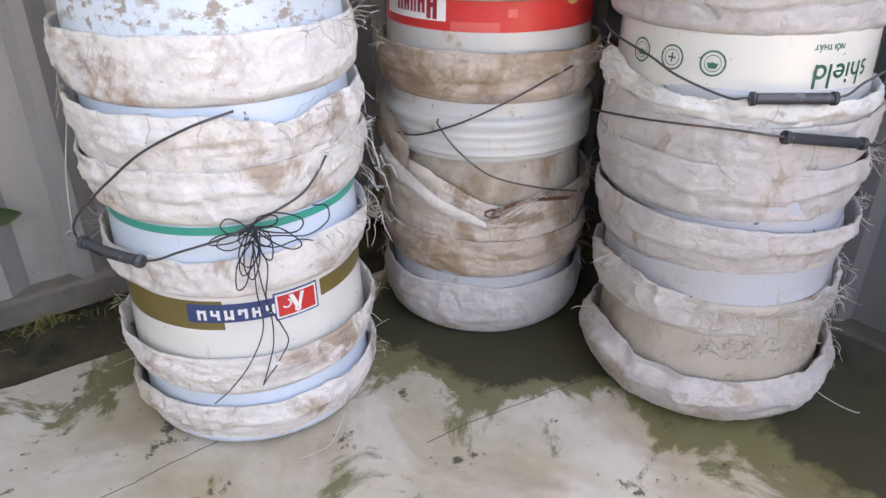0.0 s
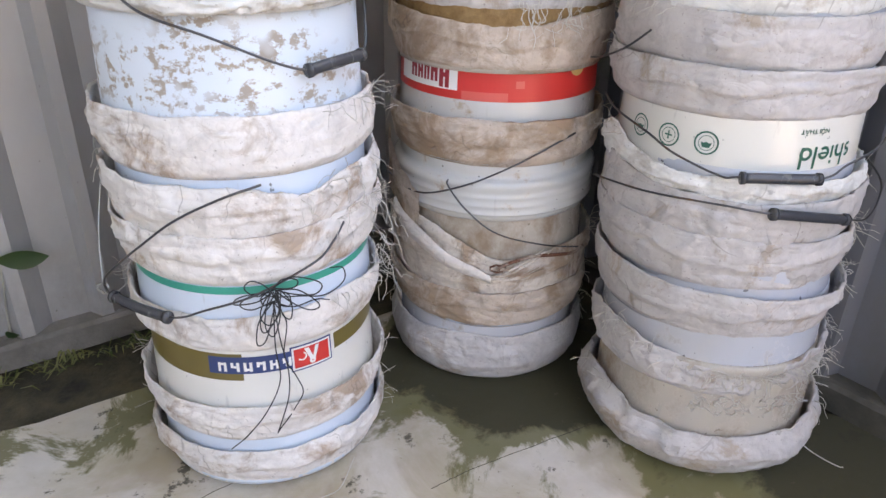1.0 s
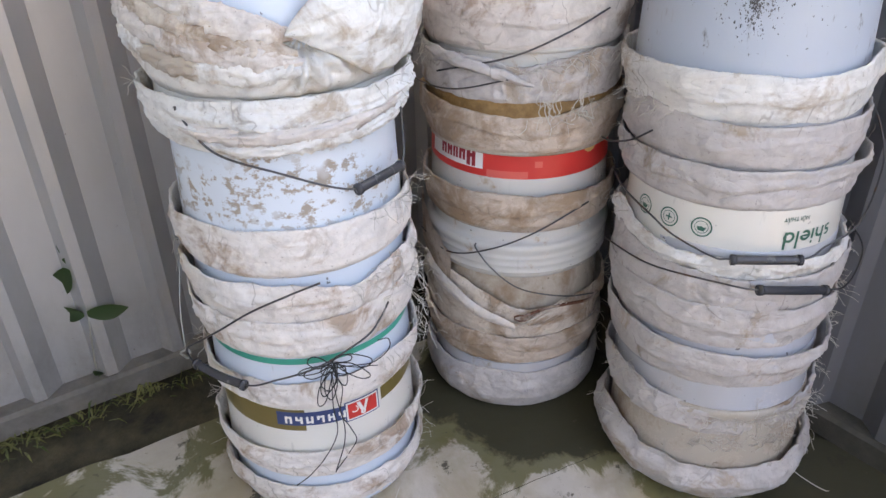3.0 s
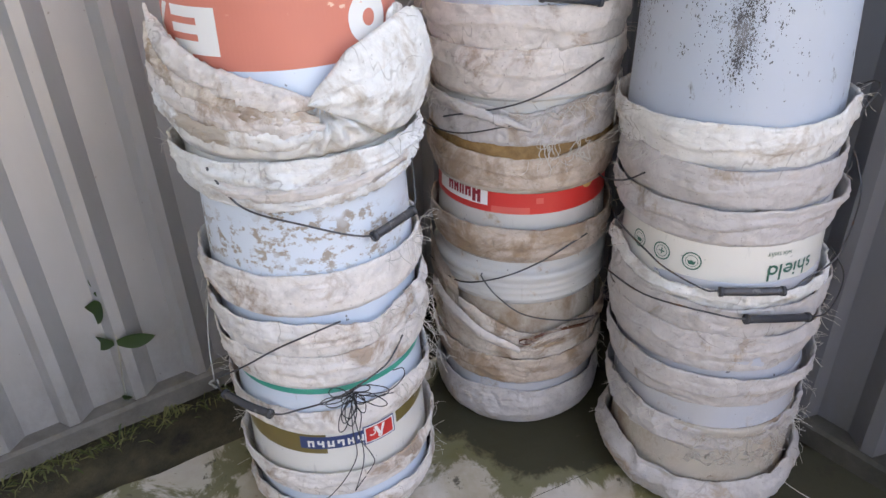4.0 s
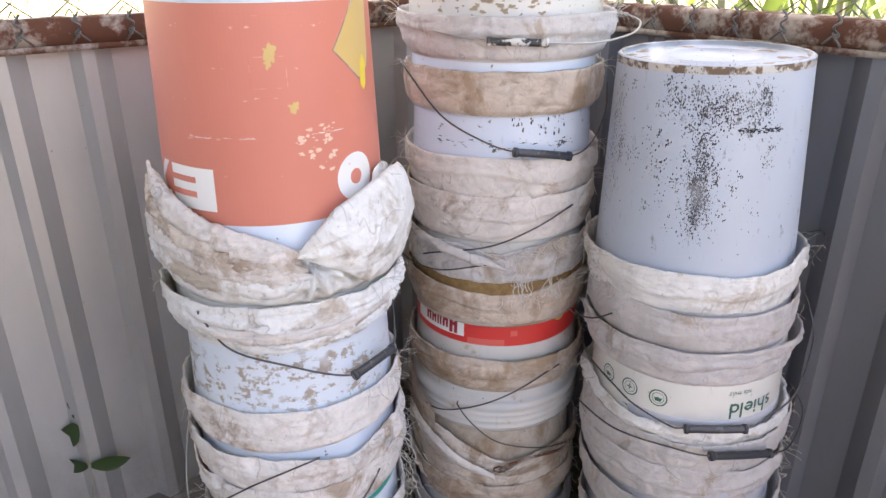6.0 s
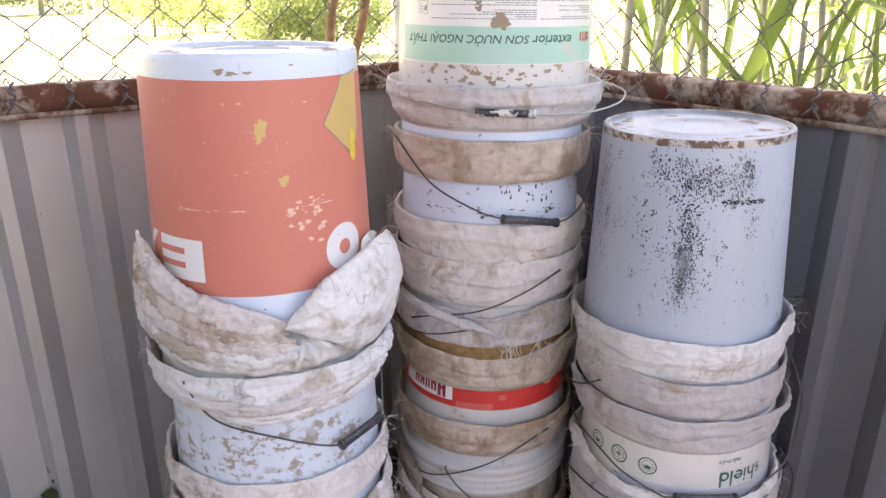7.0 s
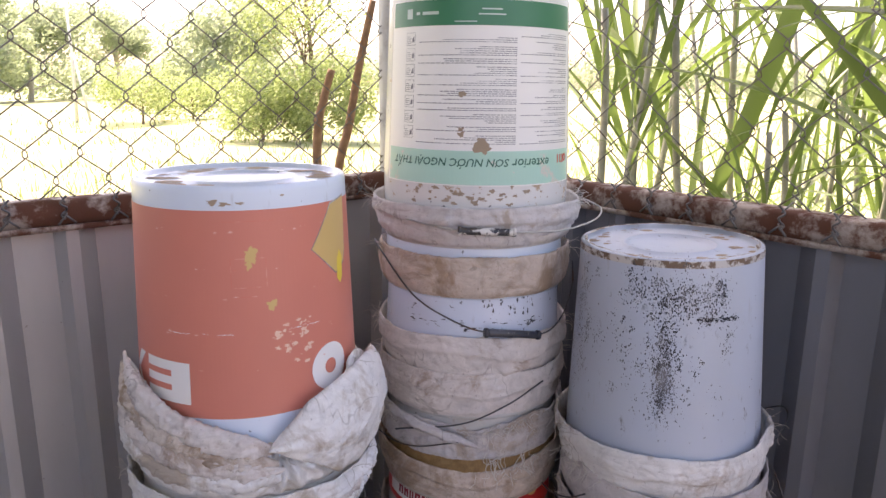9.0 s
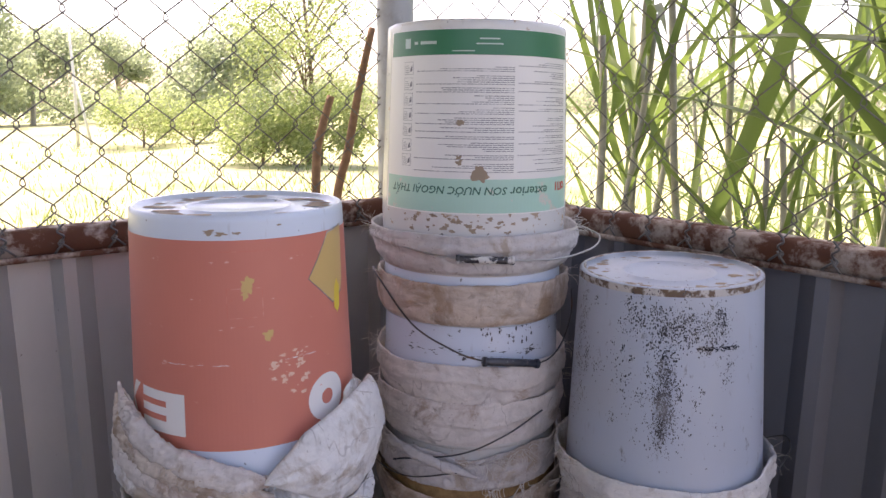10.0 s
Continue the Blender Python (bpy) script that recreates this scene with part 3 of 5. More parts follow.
def frays(top, r, seed, count, places):
    rnd = random.Random(seed)
    bm = bmesh.new()
    for _ in range(count):
        th = rnd.choice(places) + rnd.uniform(-16, 16)
        z = top(th % 360) - rnd.uniform(0, 0.006)
        p = around(th, r, z)
        out = around(th + rnd.uniform(-60, 60), 1, 0)
        pts = [p]
        d = (out * 0.6 + Vector((0, 0, rnd.uniform(-0.6, 0.8)))).normalized()
        for k in range(4):
            d = (d + Vector((rnd.uniform(-1, 1), rnd.uniform(-1, 1), rnd.uniform(-1.1, 0.6))) * 0.55).normalized()
            pts.append(pts[-1] + d * rnd.uniform(0.003, 0.011))
        tube(bm, smooth_path(pts, 2), rnd.uniform(0.0003, 0.0006), 3)
    return bm


def bucket(stack, z, cover, body, label, seed, cuff=None, rim=False, fray=(14, (-85, 85)), tall=TALL):
    """One upturned bucket at height z in a stack. cuff: (bottom, top) heights in the world, and the shape of the band."""
    x, y, dx, dy = STACKS[stack]
    x, y = x + dx * z, y + dy * z
    ob = tagged(new("paint_bucket"), label, "bucket", "stacked paint buckets")
    ob.matrix_basis = pose(x, y, z)
    above = [h for h in RIMS[stack] if h > z + 0.001]
    if above:
        tall = above[0] + 0.05 - z  # the rest is inside the next bucket
    part("body", bucket_body(rim, tall), body, ob)
    if cuff:
        zb, zt, kw = cuff
        bm, top = band(zb - z, zt - z, seed, **kw)
        cl = part("cloth_band", bm, cover, ob, "creased woven cloth band turned up round the rim")
        if fray[0]:
            tagged(part("frayed_threads", frays(top, kw.get("rt", 0.163), seed, *fray), THREAD, cl), kind="stuff")
    return ob


def handle(ob, pts, grip=None, material=None, radius=0.0014, thick=0.0062, skin=None):
    """A bail wire through points (angle, radius, height in the world) and its plastic grip between two of them."""
    base = ob.matrix_basis.translation.z
    path = [around(th, r, z - base) for th, r, z in pts]
    bm = bmesh.new()
    tube(bm, smooth_path(path, 7), radius, 7)
    h = part("bail_handle", bm, material or WIRE, ob, "thin steel wire handle")
    if grip:
        a, b = [around(th, r, z - base) for th, r, z in grip]
        mid = (a + b) / 2 + (a + b).to_3d().normalized() * 0.002
        line = smooth_path([a, mid, b], 6)
        bm = bmesh.new()
        tube(bm, line, thick, 14)
        for end, nxt in ((line[0], line[1]), (line[-1], line[-2])):
            d = (nxt - end).normalized()
            tube(bm, [end - d * 0.001, end + d * 0.004], thick * 1.22, 14)
        part("grip", bm, skin or GRIP, h, "paint-spattered black plastic grip" if skin else "dull black plastic grip")
    return h


# shapes drawn flat in (u, v) metres and bent round a bucket
def rect(bm, u0, u1, v0, v1, step=0.006):
    n = max(1, int(abs(u1 - u0) / step))
    strip(bm, [[(u0 + (u1 - u0) * i / n, 0, v) for i in range(n + 1)] for v in (v0, v1)], False)


def annulus(bm, u, v, r0, r1, a0=0, a1=360, sx=1.0, n=28):
    n = max(4, int(n * (a1 - a0) / 360))
    ang = [radians(a0 + (a1 - a0) * i / n) for i in range(n + 1)]
    strip(bm, [[(u + sx * r * math.cos(a), 0, v + r * math.sin(a)) for a in ang] for r in (r0, r1)], False)


def poly(bm, pts):
    bm.faces.new([bm.verts.new((u, 0, v)) for u, v in pts])


def facet(bm, pts, step=0.005):
    """A convex outline filled in narrow columns, so that it bends well."""
    us = [p[0] for p in pts]
    n = max(2, int((max(us) - min(us)) / step))
    def span(u):
        hits = []
        for (a, b), (c, d) in zip(pts, pts[1:] + pts[:1]):
            if a != c and min(a, c) - 1e-9 <= u <= max(a, c) + 1e-9:
                hits.append(b + (d - b) * (u - a) / (c - a))
        return min(hits), max(hits)
    cols = [(u, *span(u)) for u in [min(us) + (max(us) - min(us)) * k / n for k in range(n + 1)]]
    strip(bm, [[(u, 0, lo) for u, lo, hi in cols], [(u, 0, hi) for u, lo, hi in cols]], False)


def blot(bm, u, v, size, seed, flat=1.0):
    pts = []
    for k in range(22):
        a = 2 * math.pi * k / 22
        r = size * (0.75 + 0.75 * noise.noise((1.7 * math.cos(a), 1.7 * math.sin(a), seed * 3.3)))
        pts.append((u + r * math.cos(a), v + flat * r * math.sin(a)))
    poly(bm, pts)


def bent(name, bm, material, ob, theta, z, turned=False, proud=0.0006, label=""):
    """Lay a flat drawing on ob's wall, its origin at that angle and world height; turned: upside down."""
    base = ob.matrix_basis.translation.z
    s = -1 if turned else 1
    for v in bm.verts:
        h = z - base + s * v.co.z
        r = wall_r(h) + proud
        v.co = around(theta + s * math.degrees(v.co.x / 0.148), r, h)
    return part(name, bm, material, ob, label, False)


def lettering(words, size, shear=0.0):
    cu = bpy.data.curves.new("words", "FONT")
    cu.body, cu.size, cu.align_x, cu.shear, cu.resolution_u, cu.offset = words, size, "CENTER", shear, 2, 0.012 * size
    ob = bpy.data.objects.new("words", cu)
    scene.collection.objects.link(ob)
    me = bpy.data.meshes.new_from_object(ob.evaluated_get(bpy.context.evaluated_depsgraph_get()))
    bm = bmesh.new()
    bm.from_mesh(me)
    for v in bm.verts:
        v.co = (v.co.x, 0, v.co.y)
    bpy.data.objects.remove(ob)
    bpy.data.curves.remove(cu)
    bpy.data.meshes.remove(me)
    return bm


def full_wrap(ob, z0, z1, material, name, th0=-180, th1=180, proud=0.0004, label=""):
    bm = bmesh.new()
    rect(bm, radians(th0) * 0.148, radians(th1) * 0.148, z0 - z1, 0)
    return bent(name, bm, material, ob, 0, z1, False, proud, label)


# ---- left stack ----
T = "upturned paint bucket with frayed cloth band"
b = bucket("L", 0.008, CLOTH_PALE, BLUISH, "bluish white " + T + " on the floor", 1, (0.001, 0.066, dict(foot=True, rb=0.147, rt=0.162, puff=0.005)))
b = bucket("L", 0.086, CLOTH_PALE, CREAM, "cream " + T + " and olive label stripe", 2, (0.083, 0.140, dict(rt=0.163, puff=0.003)))
full_wrap(b, 0.176, 0.214, OLIVE, "label_stripe", -100, 4, label="olive brown printed stripe")
full_wrap(b, 0.190, 0.213, OLIVE, "label_stripe", 50, 110, label="olive brown printed stripe")
bm = bmesh.new()
rect(bm, -0.052, 0.052, -0.013, 0.011)
plate = bent("logo_plate", bm, NAVY, b, 8.0, 0.197, True, 0.0010, "navy blue logo plate")
bm = bmesh.new()
for k in range(6):
    rect(bm, -0.048 + k * 0.0155, -0.0445 + k * 0.0155, -0.0065, 0.0065)
    rect(bm, -0.041 + k * 0.0155, -0.0375 + k * 0.0155, -0.0065, 0.0065 if k % 2 else 0.001)
    rect(bm, -0.0446 + k * 0.0155, -0.0408 + k * 0.0155, 0.002 - 0.004 * (k % 3), 0.0055 - 0.004 * (k % 3))
bent("logo_mark", bm, WHITE_INK, b, 8.0, 0.196, True, 0.0014, "white block marks")
bm = bmesh.new()
rect(bm, -0.028, 0.028, -0.018, 0.018)
bent("logo_frame", bm, NAVY, b, 37, 0.197, True, 0.0012, "navy square with a red emblem")
bm = bmesh.new()
rect(bm, -0.026, 0.026, -0.016, 0.016)
bent("logo_border", bm, WHITE_INK, b, 37, 0.197, True, 0.0015)
bm = bmesh.new()
rect(bm, -0.0235, 0.0235, -0.0135, 0.0135)
bent("logo_field", bm, RED, b, 37, 0.197, True, 0.0018, "red emblem field")
bm = bmesh.new()
poly(bm, [(-0.010, -0.012), (-0.005, -0.012), (-0.001, 0.002), (0.004, -0.012), (0.010, -0.012), (0.003, 0.006), (-0.004, 0.006)])
annulus(bm, 0.0, 0.008, 0.001, 0.0042)
annulus(bm, 0.013, -0.002, 0.004, 0.006, 30, 250)
bent("logo_emblem", bm, WHITE_INK, b, 37, 0.197, True, 0.0021, "white abstract emblem")

b = bucket("L", 0.224, CLOTH_PALE, BLUISH, "bluish white " + T + " and green stripe", 3, (0.2215, 0.268, dict(rt=0.163, rb=0.156, dips=((60, 30, 0.012),))), fray=(26, (75, 60, -80)))
full_wrap(b, 0.299, 0.3085, AQUA, "green_stripe", label="sea green printed stripe")
b = bucket("L", 0.314, CLOTH_PALE, BLUISH, "pale " + T, 4, (0.3115, 0.374, dict(rt=0.164, dips=((70, 25, 0.010),))), fray=(22, (65, 80)))
b = bucket("L", 0.365, CLOTH_PALE, BLUISH, "bluish " + T + " and loose wire handle", 5, (0.361, 0.432, dict(rt=0.164, wav=0.006, dips=((38, 16, -0.012), (-60, 22, 0.004)), crease=1.3)), fray=(34, (50, 70, -80)))
handle(b, [(-62, 0.188, 0.272), (-56, 0.186, 0.293), (-44, 0.180, 0.323), (-27, 0.176, 0.363), (-10, 0.175, 0.402), (7, 0.174, 0.428), (21, 0.172, 0.440)])
handle(b, [(53, 0.172, 0.374), (47, 0.173, 0.356), (39, 0.174, 0.339), (22, 0.175, 0.3205), (11.5, 0.174, 0.3075), (-3, 0.174, 0.294), (-19, 0.176, 0.2785), (-48, 0.184, 0.2775), (-62, 0.188, 0.271)],
       ((-19, 0.177, 0.2785), (-49, 0.185, 0.2775)))
handle(b, [(-84, 0.170, 0.420), (-79, 0.176, 0.385), (-70, 0.184, 0.330), (-62, 0.189, 0.275)], None, WIRE_PALE, 0.0011)
bm = bmesh.new()
tube(bm, smooth_path([around(-86 + 5 * math.cos(k * 1.1), 0.176, 0.067 + 0.013 * math.sin(k * 1.1)) for k in range(7)], 3), 0.0014, 5)
part("bent_clip", bm, WIRE_PALE, b, "bent pale wire clip")
bm = bmesh.new()
tube(bm, smooth_path([(0.007 * math.cos(k), 0.003 * math.sin(2 * k), 0.007 * math.sin(k)) for k in range(7)], 4), 0.0017, 6)
part("wire_eye", bm, WIRE_PALE, b, "bent pale wire eye", True, Matrix.Translation(around(-62, 0.190, 0.269 - 0.365)))

bm = bmesh.new()
rnd = random.Random(71)
for k in range(17):
    p = around(rnd.uniform(78, 100), rnd.uniform(0.158, 0.172), rnd.uniform(-0.10, 0.03))
    pts = [p]
    for q in range(6):
        pts.append(pts[-1] + Vector((rnd.uniform(-0.006, 0.013), rnd.uniform(-0.008, 0.008), rnd.uniform(-0.022, 0.006))))
    tube(bm, smooth_path(pts, 3), rnd.uniform(0.0004, 0.0008), 3)
tagged(part("frayed_threads", bm, THREAD, b, "tangle of long white threads"), kind="stuff")

knot = tagged(new("string_bundle"), "tangled bundle of black string tied on a bucket handle", "string")
knot.matrix_basis = pose(STACKS["L"][0], STACKS["L"][1], 0.30)
rnd = random.Random(8)
for ang, far, wide in ((-95, 0.060, 0.010), (-112, 0.055, 0.009), (-80, 0.036, 0.008), (-20, 0.052, 0.012), (8, 0.058, 0.015), (-165, 0.046, 0.006), (22, 0.030, 0.008), (-100, 0.042, 0.012), (168, 0.028, 0.010), (-60, 0.022, 0.009), (-130, 0.024, 0.008)):
    bm = bmesh.new()
    c = around(21 + rnd.uniform(-2, 2), 0.179, 0.016 + rnd.uniform(-0.003, 0.003))
    d = Vector((math.cos(radians(ang)), -0.1, math.sin(radians(ang))))
    p = Vector((-d.z, rnd.uniform(-0.2, 0.0), d.x)) * wide
    tube(bm, smooth_path([c, c + d * far * 0.45 + p, c + d * far * 0.9 + p * 0.6, c + d * far, c + d * far * 0.8 - p * 0.7, c + d * far * 0.4 - p * 0.6, c], 6), 0.0008, 5)
    part("string_loop", bm, STRING, knot)
for tail in ([(20, 0.30), (14, 0.275), (12.5, 0.245), (16, 0.25), (20, 0.29)], [(20, 0.30), (21, 0.25), (23, 0.20), (22.5, 0.158), (19, 0.125), (16.5, 0.105), (18, 0.112), (23, 0.13)],
             [(20, 0.30), (19, 0.24), (19.5, 0.19), (13, 0.14), (4, 0.105), (-4, 0.082)], [(20, 0.305), (30, 0.30), (40, 0.292), (49, 0.300), (49, 0.318), (43, 0.325)],
             [(20, 0.30), (24, 0.27), (22, 0.225), (26, 0.19), (28, 0.165), (24, 0.135)], [(20, 0.30), (12, 0.292), (8, 0.30), (14, 0.312), (20, 0.306)],
             [(20, 0.30), (27, 0.288), (36, 0.29), (42, 0.283)]):
    bm = bmesh.new()
    tube(bm, smooth_path([around(th, 0.1755 - 0.008 * (z < 0.16), z - 0.30) for th, z in tail], 6), 0.0008, 5)
    part("loose_string", bm, STRING, knot)

b = bucket("L", 0.442, CLOTH_PALE, MUDDY, "mud-stained white " + T + " and black grip", 6, (0.440, 0.508, dict(rt=0.164, rb=0.156)), fray=(20, (60, 80)))
handle(b, [(-28, 0.169, 0.664), (-26, 0.170, 0.655), (-14.6, 0.165, 0.6139), (7.7, 0.160, 0.590), (41.6, 0.166, 0.5514), (68.4, 0.170, 0.5557), (75, 0.168, 0.590), (75, 0.166, 0.63)],
       ((42, 0.168, 0.5512), (69, 0.171, 0.5557)))
b = bucket("L", 0.613, CLOTH_WHITE, CREAM, "cream " + T, 7, (0.607, 0.672, dict(rt=0.166, rb=0.156, crease=1.6, m=34, swoop=(-30, 95, lambda s: 0.050 - 0.075 * s + 0.085 * s * s, lambda s: 0.016 - 0.004 * s, 0.012, 4))), fray=(16, (70, -75)))
LOWER = b
b = bucket("L", 0.691, CLOTH_WHITE, BLUISH, "orange and white paint bucket upside down on the stack", 8,
           (0.672, 0.760, dict(rt=0.160, rb=0.156, puff=0.014, crease=1.5, wav=0.006, gather=(27, 0.050), m=30, dips=((22, 22, -0.026), (-10, 18, -0.012), (72, 20, 0.060), (-58, 24, 0.072), (140, 60, 0.03)))), fray=(16, (75, 20)), tall=0.372)
TOP_L = b
# the rolled, stained inner fold and the full pouch that hang over the cuff
def cloth_fold(ob, th0, th1, height, r, wide, tall, material, label, seed):
    """A crumpled fold of cloth that sweeps round the bucket from one angle to another."""
    bm = bmesh.new()
    rows = []
    for i in range(101):
        s = i / 100
        th, zc = th0 + (th1 - th0) * s, height(s)
        rows.append([])
        for k in range(28):
            a = 2 * math.pi * k / 28
            thin = min(1.0, 5 * s + 0.2, 4.5 * (1 - s) + 0.25)
            w = 0.0022 * noise.noise((s * 9, 3.2 * math.cos(a), 3.2 * math.sin(a) + seed)) + 0.0030 * noise.noise((s * 3 + 1.2 * math.sin(a), s * 14 - 2.4 * math.sin(a), 4 + seed))
            w += 0.0036 * max(0, 1 - 3 * abs(noise.noise((s * 16 + 3 * math.sin(a), 2.5 * math.sin(a) - s * 7, 9 + seed)))) ** 2
            w *= thin
            rows[-1].append(around(th, r + (wide * thin + w) * math.cos(a), zc + (tall * thin + w) * math.sin(a)))
    strip(bm, rows)
    return part("cloth_fold", bm, material, ob, label)


cloth_fold(LOWER, -38, 88, lambda s: 0.030 - 0.050 * s + 0.062 * s * s, 0.1630, 0.0070, 0.0085, CLOTH_MID, "twisted fold of stained cloth", 11)
cloth_fold(LOWER, -22, 94, lambda s: 0.010 - 0.030 * s + 0.050 * s * s, 0.1605, 0.0065, 0.0080, CLOTH_WHITE, "twisted fold of off-white cloth", 14)
cloth_fold(b, -57, 22, lambda s: 0.152 - 0.118 * s ** 0.62 + 0.016 * s * s, 0.1635, 0.010, 0.017, CLOTH_MID, "rolled brown-stained inner fold of cloth", 0)
cloth_fold(b, -68, 23, lambda s: 0.128 - 0.112 * s ** 0.72 + 0.016 * s * s, 0.1655, 0.0095, 0.015, CLOTH_BROWN, "sweeping stained fold of cloth", 3)
cloth_fold(b, -72, 25, lambda s: 0.095 - 0.098 * s ** 0.8 + 0.026 * s * s, 0.1670, 0.0100, 0.014, CLOTH_MID, "sweeping fold of off-white cloth", 5)
cloth_fold(b, -74, 27, lambda s: 0.060 - 0.080 * s ** 0.85 + 0.034 * s * s, 0.1660, 0.0100, 0.013, CLOTH_WHITE, "sweeping fold of off-white cloth", 8)
bm = bmesh.new()
rows = []
for i in range(73):
    s = i / 72
    th = 19 + 80 * s
    hi = 0.052 + 0.030 * min(1, s * 4.5) ** 0.7 + 0.052 * math.sin(min(1.0, s / 0.72) * math.pi / 2) - 0.05 * max(0, s - 0.72)
    lo = 0.050 - 0.052 * min(1, s * 2.6) ** 1.3 + 0.02 * max(0, s - 0.5)
    full = min(1.0, (s * 3.2) ** 0.55)
    row = []
    for k in range(37):
        u = k / 36
        z = lo + (hi - lo) * u
        bulge = math.sin(math.pi * min(1, 0.06 + u * 0.94)) ** 0.55
        x = radians(th) * 0.17
        n1 = abs(noise.noise((x * 26 - z * 16, z * 34, 5.5 + noise.noise((x * 14, z * 14, 2)))))
        ray = math.sin(11 * math.atan2(z - 0.05, x - 0.05) + 2.5 * noise.noise((x * 22, z * 22, 1)))
        f = 0.0030 * max(0, 1 - 2.8 * n1) ** 2 + 0.0032 * noise.noise((x * 22, z * 26, 8)) + 0.0020 * ray * math.exp(-s * 2.2)
        row.append(around(th, 0.168 + (0.019 * full + f) * bulge, z + 0.002 * noise.noise((x * 40, u * 2, 6))))
    row += [around(th, 0.1600, hi - 0.010), around(th, 0.1600, lo + 0.010)]
    rows.append(row)
strip(bm, rows)
part("cloth_pouch", bm, CLOTH_WHITE, b, "bulging pouch of off-white cloth")
full_wrap(b, 0.779, 1.0345, ORANGE, "orange_label", label="faded orange printed wrap")
bm = bmesh.new()
rect(bm, -0.040, 0.040, -0.0265, 0.0265)
bent("letter_block", bm, WHITE_INK, b, -31.5, 0.8215, True, 0.0010, "white block letter shape")
bm = bmesh.new()
for v in (-0.0105, 0.0075):
    rect(bm, -0.012, 0.0385, v - 0.0038, v + 0.0038)
rect(bm, 0.034, 0.041, -0.028, 0.028)
bent("letter_gap", bm, ORANGE, b, -31.5, 0.8215, True, 0.0014)
bm = bmesh.new()
facet(bm, [(-0.016, -0.0265), (0.001, -0.0265), (0.022, 0.0), (0.010, 0.0)])
facet(bm, [(0.010, 0.0), (0.022, 0.0), (0.004, 0.0265), (-0.014, 0.0265)])
bent("letter_block", bm, WHITE_INK, b, -54, 0.8215, True, 0.0010, "white block letter shape")
bm = bmesh.new()
annulus(bm, 0, 0, 0.010, 0.031, sx=1.05)
bent("letter_ring", bm, WHITE_INK, b, 57, 0.822, True, 0.0010, "white ring letter shape")
bm = bmesh.new()
facet(bm, [(-0.0415, -0.006), (0.0, 0.048), (0.041, 0.054), (0.035, -0.032), (0.006, -0.046)])
bent("diamond_outline", bm, GREY_INK, b, 64, 0.985, False, 0.0008, "thin dark printed outline")
bm = bmesh.new()
facet(bm, [(-0.040, -0.006), (0.0, 0.046), (0.040, 0.052), (0.034, -0.03), (0.006, -0.044)])
bent("diamond_mark", bm, YELLOW_PALE, b, 64, 0.985, False, 0.0010, "faded yellow diamond print")
bm = bmesh.new()
poly(bm, [(-0.008, -0.012), (-0.006, 0.014), (0.001, 0.025), (0.008, 0.014), (0.006, -0.012), (0.0, -0.02)])
bent("yellow_drop", bm, YELLOW, b, 70, 0.945, False, 0.0014, "bright yellow print")
bm = bmesh.new()
blot(bm, 0, 0, 0.012, 1)
blot(bm, 0.024, -0.062, 0.008, 2)
blot(bm, -0.002, -0.012, 0.006, 3)
bent("worn_spot", bm, YELLOW_PALE, b, 16, 0.982, False, 0.0010, "worn yellowish spots")["kind"] = "stuff"
bm = bmesh.new()
for k in range(70):
    u, v = rnd.uniform(-0.016, 0.036), rnd.uniform(-0.026, 0.034)
    if rnd.random() < 0.35 + 0.65 * (abs(u - 0.010) > 0.018):
        blot(bm, u, v + 0.15 * u, rnd.uniform(0.0012, 0.0055), k + 5, rnd.uniform(0.3, 0.9))
bent("scraped_patch", bm, PEEL, b, 31, 0.86, False, 0.0010, "scraped pale patch in the print")["kind"] = "stuff"
bm = bmesh.new()
for k in range(46):
    u, v = rnd.uniform(-0.11, 0.15), rnd.choice((0.885, 0.885, 0.887, 0.93, 0.965, 1.01, 0.84)) + rnd.gauss(0, 0.0012) - 0.8
    blot(bm, u, v, rnd.uniform(0.0008, 0.0035), k + 90, 0.35)
tagged(bent("worn_spot", bm, paint("faded_scuff", (0.72, 0.42, 0.34), (0.66, 0.2, 0.13), 0.5, 0.6), b, 0, 0.8, False, 0.0012, "faint pale scuffs"), kind="stuff")
bm = bmesh.new()
for u, w in ((-0.062, 0.026), (-0.022, 0.012), (-0.002, 0.022), (0.086, 0.018), (0.112, 0.02)):
    for q in range(int(w / 0.0025)):
        blot(bm, u + 0.0025 * q, rnd.gauss(0, 0.0003), rnd.uniform(0.0008, 0.0022), q + int(900 * abs(u)), 0.32)
bent("scratch", bm, WHITE_INK, b, 0, 0.886, False, 0.0010, "pale horizontal scratches")["kind"] = "stuff"
bm = bmesh.new()
for k, (u, v, s) in enumerate(((-0.01, 0, 0.010), (0.004, -0.002, 0.009), (0.022, -0.001, 0.006), (0.075, 0.006, 0.004))):
    blot(bm, u, v, s, k + 11, 0.35)
bent("mud_smear", bm, MUD, b, 4, 1.044, False, 0.0011, "dried mud smears")["kind"] = "stuff"

bm = bmesh.new()
for u0, u1, v0, v1 in ((-0.022, 0.022, 0.0, 0.0009), (-0.022, -0.0211, -0.034, 0.0), (0.0211, 0.022, -0.034, 0.0), (-0.018, 0.016, -0.035, -0.0342), (-0.012, 0.009, -0.046, -0.0452), (-0.030, 0.034, 0.044, 0.0448)):
    rect(bm, u0, u1, v0, v1, 0.004)
bent("faded_mark", bm, paint("faded_line", (0.70, 0.34, 0.27), (0.66, 0.19, 0.125), 0.44, 0.52), b, 15, 0.977, False, 0.0008, "faint pale printed lines")["kind"] = "stuff"

